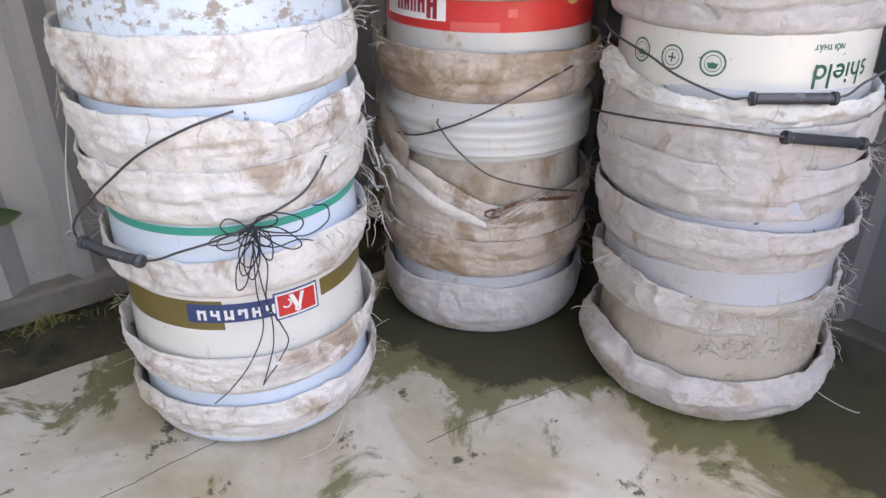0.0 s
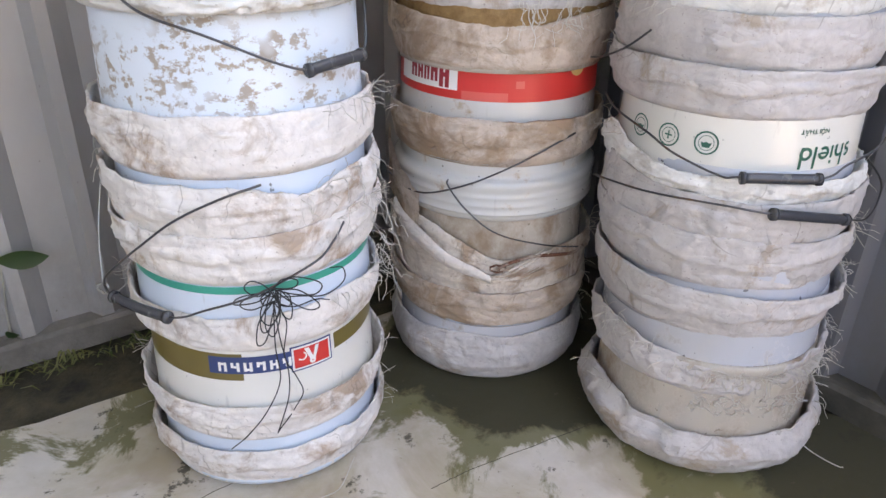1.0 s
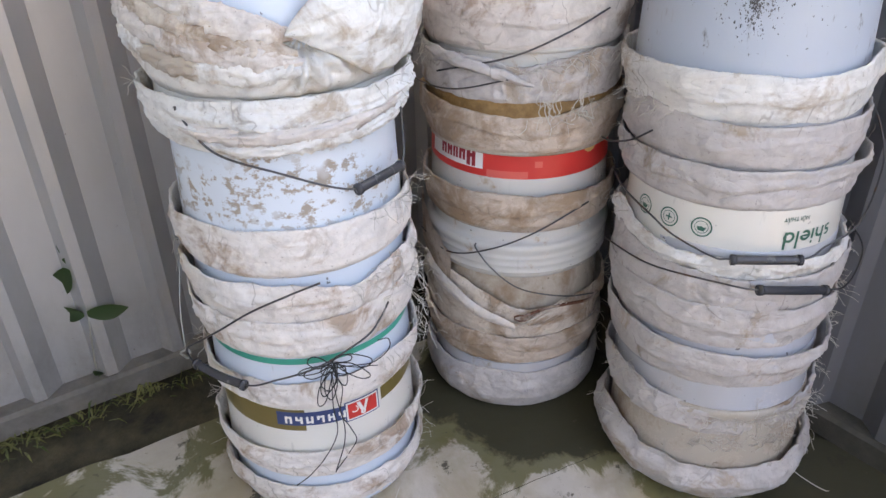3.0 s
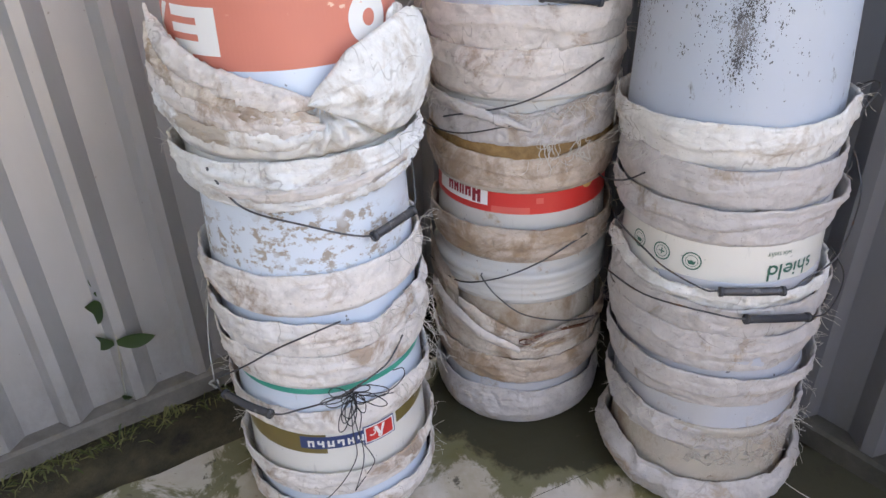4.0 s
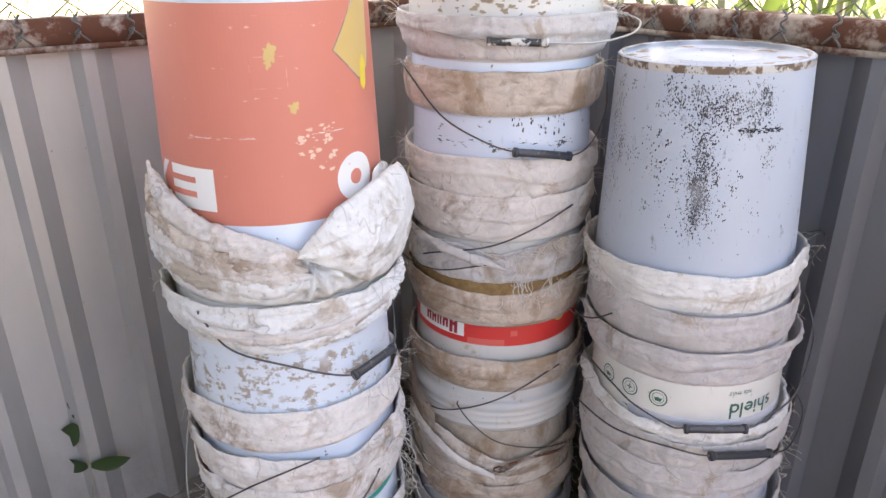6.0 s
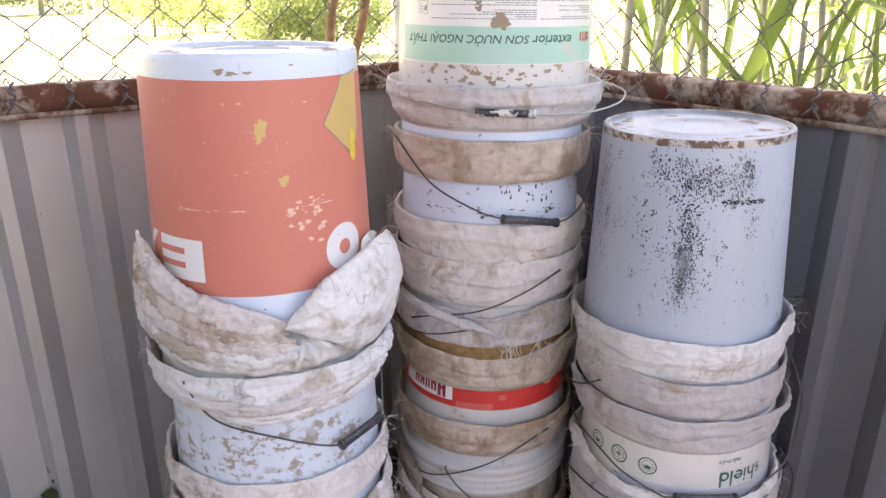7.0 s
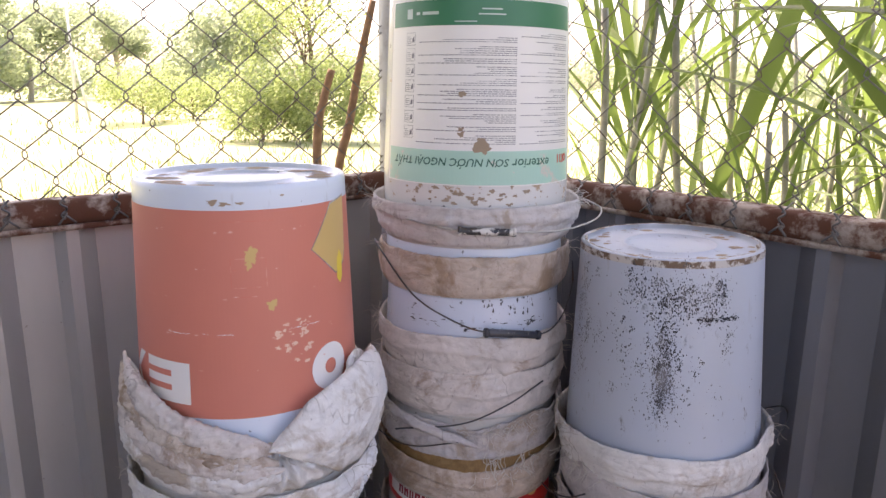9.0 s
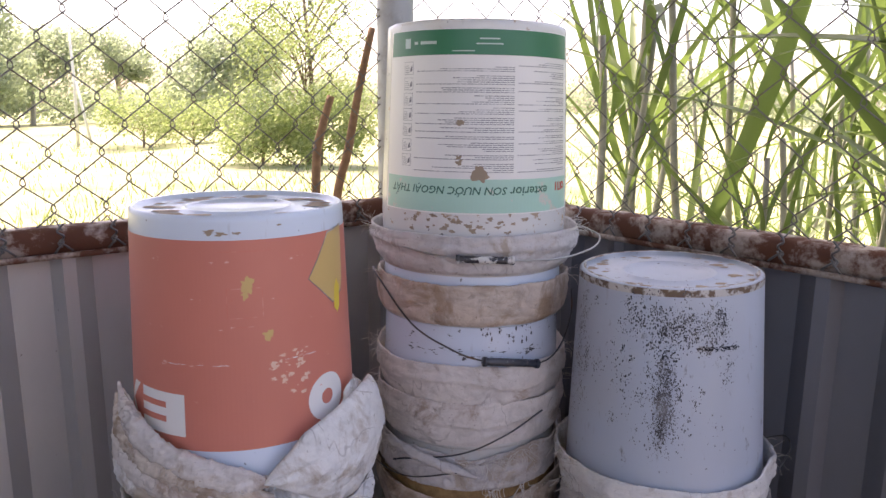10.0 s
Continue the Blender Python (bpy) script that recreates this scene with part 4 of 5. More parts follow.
# ---- centre stack ----
b = bucket("C", 0.010, CLOTH_GREY, LAVENDER, "bluish white " + T + " on the floor", 21, (0.001, 0.086, dict(foot=True, rb=0.150, rt=0.162, puff=0.008)))
b = bucket("C", 0.106, CLOTH_TAN, SCUFFED, "scuffed pale " + T, 22, (0.104, 0.168, dict(rt=0.162)), fray=(26, (-85, -80, 80)))
b = bucket("C", 0.155, CLOTH_BROWN, SOILED, "soiled brownish " + T + " folded down", 23, (0.155, 0.236, dict(rt=0.162, dips=((-55, 40, 0.045), (5, 22, -0.016)), crease=1.4)), fray=(24, (-80, -70, 80)))
bm = bmesh.new()
flap = [[around(-64 + 62 * k / 18, 0.1715 + 0.0045 * math.sin(math.pi * j / 6) + 0.0012 * noise.noise((k * 0.6, j * 0.9, 2)), 0.294 - 0.088 * k / 18 - 0.0052 * j * (1 - 0.6 * (k / 18) ** 2) - 0.002 * math.sin(k * 0.7)) - Vector((0, 0, 0.155)) for k in range(19)] for j in range(7)]
strip(bm, flap, False)
strip(bm, [[p * 0.995 for p in r] for r in flap], False)
part("cloth_flap", bm, CLOTH_MID, b, "folded flap of pale cloth")
rnd = random.Random(17)
for k in range(9):
    bm = bmesh.new()
    z0, z1 = 0.046 + 0.003 * rnd.uniform(-1, 1), 0.050 + 0.0042 * k
    e = rnd.uniform(10, 30)
    tube(bm, smooth_path([around(-4 + rnd.uniform(-3, 2), 0.170, z0), around(e * 0.4, 0.1725, (z0 + z1) / 2 + rnd.uniform(-0.003, 0.003)), around(e, 0.169, z1 + 0.006)], 5), rnd.uniform(0.0014, 0.0032), 6, 0.4)
    part("twisted_fold", bm, CLOTH_BROWN, b, "twisted brown-stained cloth fold")
handle(b, [(58, 0.168, 0.2215), (52, 0.170, 0.2240), (43, 0.170, 0.2244), (18, 0.171, 0.2364), (4, 0.173, 0.226), (1, 0.173, 0.218)], None, RUSTY, 0.0028)
bm = bmesh.new()
tube(bm, [around(1 + 4 * math.cos(k * 0.9), 0.174, 0.221 - 0.155 + 0.006 * math.sin(k * 0.9)) for k in range(8)], 0.0016, 5)
part("rusty_loop", bm, RUSTY, b, "rusty bent wire end")
b = bucket("C", 0.288, CLOTH_TAN, GREYED, "grey white paint bucket with ridged rim, stacked upside down", 24, None, True)
handle(b, [(-80, 0.172, 0.318), (-45, 0.168, 0.3185), (-19, 0.167, 0.3438), (7, 0.168, 0.381), (38, 0.169, 0.418)])
handle(b, [(-26.5, 0.164, 0.350), (-26, 0.166, 0.341), (-16, 0.167, 0.3087), (0.4, 0.166, 0.274), (27, 0.167, 0.2494), (54.5, 0.169, 0.2232)], None, WIRE, 0.0013)
bm = bmesh.new()
rows = []
for j in range(5):
    rows.append([around(-88 + 44 * k / 9, 0.168 + 0.004 * noise.noise((k * 0.8, j * 0.9, 4)), 0.105 - 0.024 * j - 0.010 * (k / 9) * (4 - j) - 0.004 * k) for k in range(10)])
strip(bm, rows, False)
strip(bm, [[p * 0.99 for p in r] for r in rows], False)
part("cloth_remnant", bm, CLOTH_TAN, b, "torn remnant of tan cloth at the rim")
b = bucket("C", 0.374, CLOTH_TAN, GREYED, "grey white " + T + " and red label", 25, (0.371, 0.438, dict(rt=0.162, rb=0.156)), fray=(12, (-80, 80)))
full_wrap(b, 0.463, 0.53, RED, "red_label", label="glossy red printed band")
bm = bmesh.new()
rect(bm, -0.060, 0.060, 0.0, 0.040)
bent("label_panel", bm, WHITE_INK, b, -48.5, 0.4745, False, 0.0009, "white printed panel")
bm = bmesh.new()
for k, (u, w) in enumerate(((-0.046, 0.017), (-0.027, 0.013), (-0.012, 0.011), (0.001, 0.012), (0.015, 0.014))):
    rect(bm, u, u + w * 0.38, -0.014, 0.010 + (k == 0) * 0.006)
    rect(bm, u + w * 0.55, u + w * 0.95, -0.010 - (k % 2) * 0.004, 0.010 + (k == 0) * 0.006)
    rect(bm, u + w * 0.3, u + w * 0.7, -0.004 - (k % 3) * 0.004, 0.002 - (k % 3) * 0.004)
bent("logo_mark", bm, paint("maroon_print", (0.30, 0.02, 0.03), (0.7, 0.6, 0.55)), b, -48, 0.4925, True, 0.0013, "dark red block marks")
bm = bmesh.new()
rect(bm, -0.064, 0.0, 0.0, 0.012)
rect(bm, 0.010, 0.022, 0.018, 0.028)
bent("label_check", bm, paint("light_red_print", (0.66, 0.11, 0.09), (0.7, 0.3, 0.25), 0.74, 0.8), b, 2, 0.4635, False, 0.0008, "lighter red checks")
bm = bmesh.new()
annulus(bm, 0, 0, 0.001, 0.014, sx=1.1)
bent("label_spot", bm, YELLOW_PALE, b, 44, 0.506, False, 0.0009, "beige printed spot")
b = bucket("C", 0.502, CLOTH_TAN, SOILED, "brown-edged " + T, 26, (0.504, 0.576, dict(rt=0.162, rb=0.156, crease=0.6, wav=0.006, dips=((-5, 34, -0.014), (60, 20, 0.004)))), fray=(26, (15, 30, 85)))
full_wrap(b, 0.552, 0.594, plain("brown_glue", (0.17, 0.085, 0.025), (0.36, 0.22, 0.085), 60, 0.5), "brown_smear", label="dried brown smear round the wall", proud=0.006)
b = bucket("C", 0.582, CLOTH_GREY, GREYED, "grey " + T + " torn open", 27, (0.580, 0.652, dict(rt=0.162, crease=1.6, wav=0.010, dips=((0, 20, -0.014), (70, 25, 0.01)))), fray=(60, (5, 14, 22, -60)))
bm = bmesh.new()
rnd = random.Random(52)
for k in range(16):
    pts = [around(rnd.choice((8, 14, 16, 26, 30)) + rnd.uniform(-3, 3), 0.168, rnd.uniform(0.004, 0.030))]
    for q in range(5):
        pts.append(pts[-1] + Vector((rnd.uniform(-0.008, 0.008), rnd.uniform(-0.004, 0.001), rnd.uniform(-0.014, 0.002))))
    tube(bm, smooth_path(pts, 3), rnd.uniform(0.0005, 0.0009), 4)
tagged(part("frayed_threads", bm, THREAD, b, "long white threads hanging from the torn cloth"), kind="stuff")
handle(b, [(-88, 0.19, 0.592), (-60, 0.172, 0.594), (-36, 0.171, 0.602), (-9, 0.171, 0.6247)], None, WIRE, 0.0012)
bm = bmesh.new()
rows = []
for i in range(61):
    q = i / 60
    th, zc, thick = -62 + 64 * q, 0.066 - 0.004 * q - 0.030 * q ** 2.2, 0.0085 * min(1, 5 * q + 0.3, 4 * (1 - q) + 0.15)
    rows.append([])
    for k in range(14):
        a = 2 * math.pi * k / 14
        w = 0.6 * thick * noise.noise((q * 8, 2 * math.cos(a + 6 * q), 2 * math.sin(a + 6 * q)))
        rows[-1].append(around(th, 0.168 + (0.7 * thick + w) * math.cos(a), zc + (thick + w) * math.sin(a)))
strip(bm, rows)
part("cloth_flap", bm, CLOTH_GREY, b, "torn twisted strand of pale cloth")
b = bucket("C", 0.655, CLOTH_MID, GREYED, "plain " + T + " and thin wire handle", 28, (0.655, 0.732, dict(rt=0.161, rb=0.156, crease=0.7)), fray=(14, (85, -85)))
handle(b, [(-46, 0.178, 0.625), (-45, 0.174, 0.6258), (-9, 0.171, 0.6558), (15.7, 0.170, 0.6852), (39.8, 0.169, 0.712)])
b = bucket("C", 0.722, CLOTH_MID, SCUFFED, "scuffed white " + T + " and black grip", 29, (0.722, 0.793, dict(rt=0.163, rb=0.154, crease=0.7)), fray=(26, (-85, -75, 85)))
bm = bmesh.new()
rnd = random.Random(4)
for k in range(46):
    u, v = rnd.uniform(-0.12, 0.12), rnd.uniform(-0.002, 0.004) + 0.004 * math.sin(k)
    blot(bm, u, v, rnd.uniform(0.0015, 0.006), k + 5, 0.22)
for k in range(30):
    u, v = rnd.uniform(0.01, 0.10), rnd.uniform(0.014, 0.045)
    blot(bm, u, v, rnd.uniform(0.0007, 0.0020), k + 70, 2.2)
bent("black_scuff", bm, GRIP, b, -2, 0.812, False, 0.0006, "black scuff marks")["kind"] = "stuff"
handle(b, [(-80, 0.17, 0.925), (-68, 0.168, 0.9138), (-39, 0.163, 0.8565), (-16, 0.160, 0.8245), (3, 0.166, 0.8085), (35, 0.166, 0.7933), (55, 0.168, 0.806), (76, 0.172, 0.845), (84, 0.172, 0.885)],
       ((3, 0.168, 0.8080), (35, 0.168, 0.7933)))
b = bucket("C", 0.856, CLOTH_TAN, BLUISH, "bluish white paint bucket with brown tape-like cloth band", 30, (0.856, 0.922, dict(rt=0.162, rb=0.156, crease=0.6)), fray=(12, (-80, 85)))
b = bucket("C", 0.936, CLOTH_GREY, CHIPPED, "white paint bucket with green printed label, upside down on top", 31, (0.936, 1.000, dict(rt=0.170, rb=0.156)), fray=(40, (-80, -70, 75, 85)), tall=0.376)
TOP_C = b
handle(b, [(-80, 0.171, 0.996), (-42.5, 0.172, 0.979), (-12, 0.173, 0.9683), (16, 0.173, 0.9655), (44, 0.182, 0.962), (66, 0.205, 0.970), (74, 0.212, 0.984), (78, 0.195, 0.992), (82, 0.175, 0.998)],
       ((-12, 0.1745, 0.9682), (16, 0.1745, 0.9655)), WIRE_PALE, 0.0015, 0.0056, plastic("spattered_grip", (0.03, 0.03, 0.035), (0.62, 0.60, 0.56), 0.50, 0.54, 45))
full_wrap(b, 1.032, 1.2985, WHITE_INK, "paper_label", -68, 68, label="white printed label")
full_wrap(b, 1.262, 1.2975, GREEN, "green_band", -66, 66, 0.0009, "dark green printed band")
full_wrap(b, 1.034, 1.084, TEAL, "teal_band", -66, 66, 0.0009, "pale teal printed band")
rnd = random.Random(12)
for name, th0, th1 in (("text_block", -41, 18), ("text_block", 20.5, 62)):
    bm = bmesh.new()
    v, k = 0.0, 0
    while v < 0.155:
        full = radians(th1 - th0) * 0.148
        for q in range(rnd.choice((2, 3, 4, 5))):
            w = full * (1.0 if q == 0 and rnd.random() < 0.6 else rnd.uniform(0.15, 0.8))
            u = full
            while u > full - w:
                d = rnd.uniform(0.003, 0.009)
                rect(bm, max(full - w, u - d), u, v, v + 0.0011)
                u -= d + 0.0012
            v += 0.0029
        v += rnd.uniform(0.002, 0.005)
    bent(name, bm, GREY_INK, b, th0, 1.094, False, 0.0010, "rows of small unreadable print")["kind"] = "stuff"
for k in range(7):
    bm = bmesh.new()
    for a in ((0, 0.019, 0, 0.0006), (0, 0.019, 0.0175, 0.018), (0, 0.0006, 0, 0.018), (0.0184, 0.019, 0, 0.018), (0.002, 0.011, 0.003, 0.0038), (0.002, 0.010, 0.006, 0.0068), (0.002, 0.011, 0.009, 0.0098), (0.002, 0.008, 0.012, 0.0128)):
        rect(bm, *a)
    poly(bm, [(0.012, 0.004), (0.017, 0.005), (0.0165, 0.013), (0.013, 0.010)])
    bent("pictogram", bm, GREY_INK, b, -51, 1.100 + k * 0.0225, False, 0.0010, "small square instruction picture")
bm = bmesh.new()
rect(bm, 0.0, 0.012, -0.007, 0.007)
rect(bm, 0.020, 0.027, -0.002, 0.002)
rect(bm, 0.032, 0.060, -0.0022, 0.0022)
rect(bm, 0.125, 0.155, 0.004, 0.006)
rect(bm, 0.12, 0.16, -0.003, -0.0012)
rect(bm, 0.085, 0.118, -0.013, -0.0115)
bent("label_mark", bm, paint("pale_green_print", (0.42, 0.55, 0.5), (0.2, 0.4, 0.3)), b, -51, 1.2795, False, 0.0013)["kind"] = "stuff"
words = "SON NUOC NGOẠI THẤT"
bm = lettering(words, 0.0160, 0.2)
left = min(v.co.x for v in bm.verts)
for k, rising in ((1, False), (5, False), (6, True)):  # the horns and the rising accent of the second vowel signs
    probe = lettering("N" + words[:k + 1], 0.0160, 0.2)
    head = lettering("N", 0.0160, 0.2)
    wide = max(v.co.x for v in probe.verts) - min(v.co.x for v in probe.verts) - (max(v.co.x for v in head.verts) - min(v.co.x for v in head.verts))
    probe.free(), head.free()
    rect(bm, left + wide - 0.0008, left + wide + 0.0016, 0.0098, 0.0118)
    if rising:
        facet(bm, [(left + wide - 0.005, 0.0122), (left + wide - 0.0036, 0.0122), (left + wide - 0.0016, 0.0152), (left + wide - 0.0036, 0.0152)], 0.001)
bent("label_print", bm, DARK_INK, b, -22, 1.0725, True, 0.0013, "dark green printed words")
bent("label_print", lettering("exterior", 0.0200, 0.15), DARK_INK, b, 29.5, 1.0725, True, 0.0013, "dark green printed word")
bm = bmesh.new()
for u in (-0.012, -0.004, 0.004):
    rect(bm, u, u + 0.003, -0.006, 0.007)
rect(bm, -0.014, -0.001, 0.005, 0.007)
annulus(bm, -0.018, 0, 0.003, 0.006)
bent("logo_mark", bm, RED, b, 53, 1.070, True, 0.0013, "red block marks")
bm = bmesh.new()
for k, (u, v, s) in enumerate(((0.0, 0.002, 0.014), (-0.030, 0.022, 0.006), (-0.032, 0.030, 0.005), (0.045, -0.055, 0.003), (-0.03, 0.080, 0.006), (-0.002, 0.012, 0.009))):
    blot(bm, u, v, s, k + 31, 0.9)
bent("mud_smear", bm, MUD, b, -1, 1.086, False, 0.0016, "brown mud splashes")["kind"] = "stuff"
bm = bmesh.new()
for k in range(34):
    blot(bm, rnd.uniform(-0.13, 0.13), rnd.uniform(0, 0.026), rnd.uniform(0.002, 0.008), k + 50, 0.6)
bent("worn_spot", bm, MUD, b, -2, 1.003, False, 0.0008, "chipped muddy spots")["kind"] = "stuff"

# ---- right stack ----
b = bucket("R", 0.010, CLOTH_GREY, SOILED, "soiled beige " + T + " on the floor", 41, (0.001, 0.070, dict(foot=True, rb=0.153, rt=0.163, puff=0.016, crease=1.6, dips=((-80, 30, 0.02), (60, 30, 0.012)))), fray=(20, (-85, 85, 70)))
b = bucket("R", 0.126, CLOTH_GREY, LAVENDER, "bluish white " + T + " torn to shreds", 42, (0.126, 0.178, dict(rt=0.163, wav=0.008, crease=1.8, dips=((-70, 25, 0.02), (-5, 40, -0.008)))), fray=(150, (-20, -5, 10, 25, 40, -60, 85)))
bm = bmesh.new()
rnd = random.Random(29)
for k in range(150):
    p = around(rnd.uniform(-22, 44), 0.1575, rnd.uniform(-0.024, 0.004))
    pts = [p]
    for q in range(3):
        pts.append(pts[-1] + Vector((rnd.uniform(-0.007, 0.007), rnd.uniform(-0.003, 0.001), rnd.uniform(-0.006, 0.004))))
    tube(bm, smooth_path(pts, 2), rnd.uniform(0.0004, 0.0008), 3)
tagged(part("frayed_threads", bm, THREAD, b, "shredded white threads under the band"), kind="stuff")
b = bucket("R", 0.210, CLOTH_GREY, LAVENDER, "bluish " + T, 43, (0.210, 0.272, dict(rt=0.163, tilt=(-80, 0.008))), fray=(24, (80, 70)))
b = bucket("R", 0.275, CLOTH_GREY, LAVENDER, "pale " + T, 44, (0.277, 0.346, dict(rt=0.164, tilt=(-80, 0.006))), fray=(24, (80, 70)))
b = bucket("R", 0.338, CLOTH_GREY, LAVENDER, "grey " + T + " and black grip", 45, (0.332, 0.396, dict(rt=0.165, dips=((-85, 30, 0.016),))), fray=(12, (85,)))
handle(b, [(-95, 0.175, 0.366), (-91, 0.174, 0.368), (-52, 0.173, 0.390), (-19.6, 0.174, 0.3965), (-2.6, 0.175, 0.3923), (31.8, 0.175, 0.3758), (50, 0.182, 0.367), (74, 0.192, 0.386), (88, 0.18, 0.41)],
       ((-3, 0.1755, 0.3923), (32, 0.1755, 0.3758)))
b = bucket("R", 0.384, CLOTH_WHITE, CREAM, "cream paint bucket with green print and white cloth band", 46, (0.386, 0.422, dict(rt=0.165, crease=1.5, wav=0.006, dips=((-85, 22, 0.03),))), fray=(10, (-85,)))
handle(b, [(-96, 0.172, 0.478), (-80, 0.168, 0.470), (-56, 0.166, 0.458), (-43, 0.166, 0.4434), (-23.6, 0.168, 0.4284), (-15.7, 0.170, 0.4307), (14.6, 0.170, 0.4309), (26, 0.172, 0.4445), (45, 0.180, 0.468), (72, 0.185, 0.52), (80, 0.178, 0.56), (86, 0.172, 0.58)],
       ((-15.7, 0.171, 0.4300), (14.6, 0.171, 0.4306)))
for th, k in ((-68.3, 0), (-50.3, 1), (-32.1, 2)):
    bm = bmesh.new()
    annulus(bm, 0, 0, 0.0122, 0.0142)
    annulus(bm, 0, 0, 0.0084, 0.0092)
    if k == 1:
        rect(bm, -0.005, 0.005, -0.001, 0.001), rect(bm, -0.001, 0.001, -0.005, 0.005)
    else:
        poly(bm, [(-0.0065, 0.001), (-0.003, 0.0), (0, 0.0015), (0.003, 0.0), (0.0065, 0.001), (0.004, -0.0055), (-0.004, -0.0055)])
    bent("round_badge", bm, DARK_INK, b, th, 0.4585, False, 0.0007, "green ring badge")
bm = bmesh.new()
u = -0.046
for shape in "shield":
    if shape == "s":
        annulus(bm, u + 0.006, 0.0085, 0.0018, 0.0052, 40, 270), annulus(bm, u + 0.006, 0.0015, 0.0018, 0.0052, -140, 90)
    if shape in "hld":
        rect(bm, u + (0.011 if shape == "d" else 0), u + (0.0145 if shape == "d" else 0.0035), -0.003, 0.023)
    if shape == "h":
        annulus(bm, u + 0.007, 0.005, 0.0038, 0.0072, 0, 180), rect(bm, u + 0.0108, u + 0.0142, -0.003, 0.005)
    if shape == "i":
        rect(bm, u, u + 0.0035, -0.003, 0.012), rect(bm, u, u + 0.0035, 0.015, 0.019)
    if shape in "ed":
        annulus(bm, u + 0.0075, 0.005, 0.0043, 0.0080, 0 if shape == "d" else 0, 360 if shape == "d" else 315)
    if shape == "e":
        rect(bm, u + 0.003, u + 0.013, 0.004, 0.0065)
    u += {"s": 0.0145, "h": 0.018, "i": 0.0065, "e": 0.018, "l": 0.0065, "d": 0.018}[shape]
bent("logo_mark", bm, DARK_INK, b, 21, 0.459, True, 0.0007, "dark green rounded strokes")
bent("label_print", lettering("NỘI THẤT", 0.008), DARK_INK, b, 14, 0.483, True, 0.0007, "small dark green printed words")
b = bucket("R", 0.490, CLOTH_GREY, LAVENDER, "grey " + T, 47, (0.490, 0.547, dict(rt=0.164, rb=0.161)), fray=(10, (85, -85)))
b = bucket("R", 0.540, CLOTH_GREY, LAVENDER, "grey " + T + " gathered with wire", 48, (0.540, 0.604, dict(rt=0.161, rb=0.156, dips=((-80, 25, 0.012),))), fray=(22, (-75, -65)))
handle(b, [(-100, 0.19, 0.520), (-87, 0.180, 0.530), (-70, 0.174, 0.5519), (-58, 0.172, 0.577)], None, WIRE)
b = bucket("R", 0.595, CLOTH_WHITE, FLECKED, "bluish white paint bucket with black flecks, upside down on top", 49, (0.598, 0.668, dict(rt=0.164, rb=0.156, wav=0.005, dips=((48, 14, 0.012), (70, 18, 0.004), (10, 20, -0.006)))), fray=(20, (75, -80)), tall=0.356)
TOP_R = b
handle(b, [(58, 0.172, 0.66), (72, 0.188, 0.676), (90, 0.20, 0.668), (104, 0.188, 0.640)], None, WIRE, 0.0013)
full_wrap(b, 0.9395, 0.9495, GRIME, "grimy_rim", label="grimy brown-spotted base rim")
rnd = random.Random(3)
bm = bmesh.new()
for k in range(90):
    blot(bm, rnd.uniform(-0.034, 0.034), rnd.gauss(0, 0.0016) + 0.001, rnd.uniform(0.0015, 0.0032), k, 0.4)
bent("black_scuff", bm, GRIP, b, 11, 0.866, False, 0.0006, "long black scuff")
bm = bmesh.new()
clumps = []
for k in range(270):
    q = rnd.random()
    if q < 0.40:
        th, z = rnd.gauss(-20, 2 + 5 * rnd.random() ** 2), rnd.triangular(0.69, 0.93, 0.79)
    elif q < 0.68:
        th, z = rnd.choice((-39, -25, -12, -4, 6, 12)) + rnd.gauss(0, 3.5), rnd.gauss(0.902, 0.015)
    elif q < 0.84:
        th, z = rnd.uniform(-60, 18), rnd.uniform(0.745, 0.90)
    else:
        th, z = rnd.gauss(-80, 9), rnd.uniform(0.74, 0.93)
    clumps.append((radians(th) * 0.148, z - 0.8, rnd.uniform(0.002, 0.008), rnd.randint(4, 40)))
for u, v, wide, many in [(a + rnd.gauss(0, w), b2 + rnd.gauss(0, 1.7 * w), w, 1) for a, b2, w, m in clumps for _ in range(m)]:
    s = 0.00025 + 0.0010 * rnd.random() ** 2.2
    ang = rnd.uniform(-0.5, 0.5)
    pts = [(1.0 * s * math.cos(a) * rnd.uniform(0.5, 1.2), rnd.uniform(1.2, 2.0) * s * math.sin(a)) for a in [1.05 * i for i in range(6)]]
    poly(bm, [(u + x * math.cos(ang) - y * math.sin(ang), v + x * math.sin(ang) + y * math.cos(ang)) for x, y in pts])
tagged(bent("black_fleck", bm, paint("black_fleck_paint", (0.075, 0.075, 0.08), (0.22, 0.22, 0.23), 0.5, 0.66), b, 0, 0.8, False, 0.0005, "worn black flecks"), kind="stuff")

# girth, taper and tilt of the three topmost buckets
for top, girth, taper, shift, lean in ((TOP_L, 0.982, 0.0, 0.003, 0.0), (TOP_C, 1.042, 0.0, 0.001, 0.2), (TOP_R, 1.0, 0.11, -0.002, -1.5)):
    for piece in top.children:
        if not piece.name.startswith("cloth") and not piece.name.startswith("bail"):
            for v in piece.data.vertices:
                k = 1 + (girth - 1) * max(0.0, min(1.0, (v.co.z - 0.04) / 0.05)) - taper * max(0.0, v.co.z - 0.06)
                v.co.x, v.co.y = v.co.x * k, v.co.y * k
    x, y, z = top.matrix_basis.translation
    top.matrix_basis = pose(x + shift, y, z, 0, lean, 0)

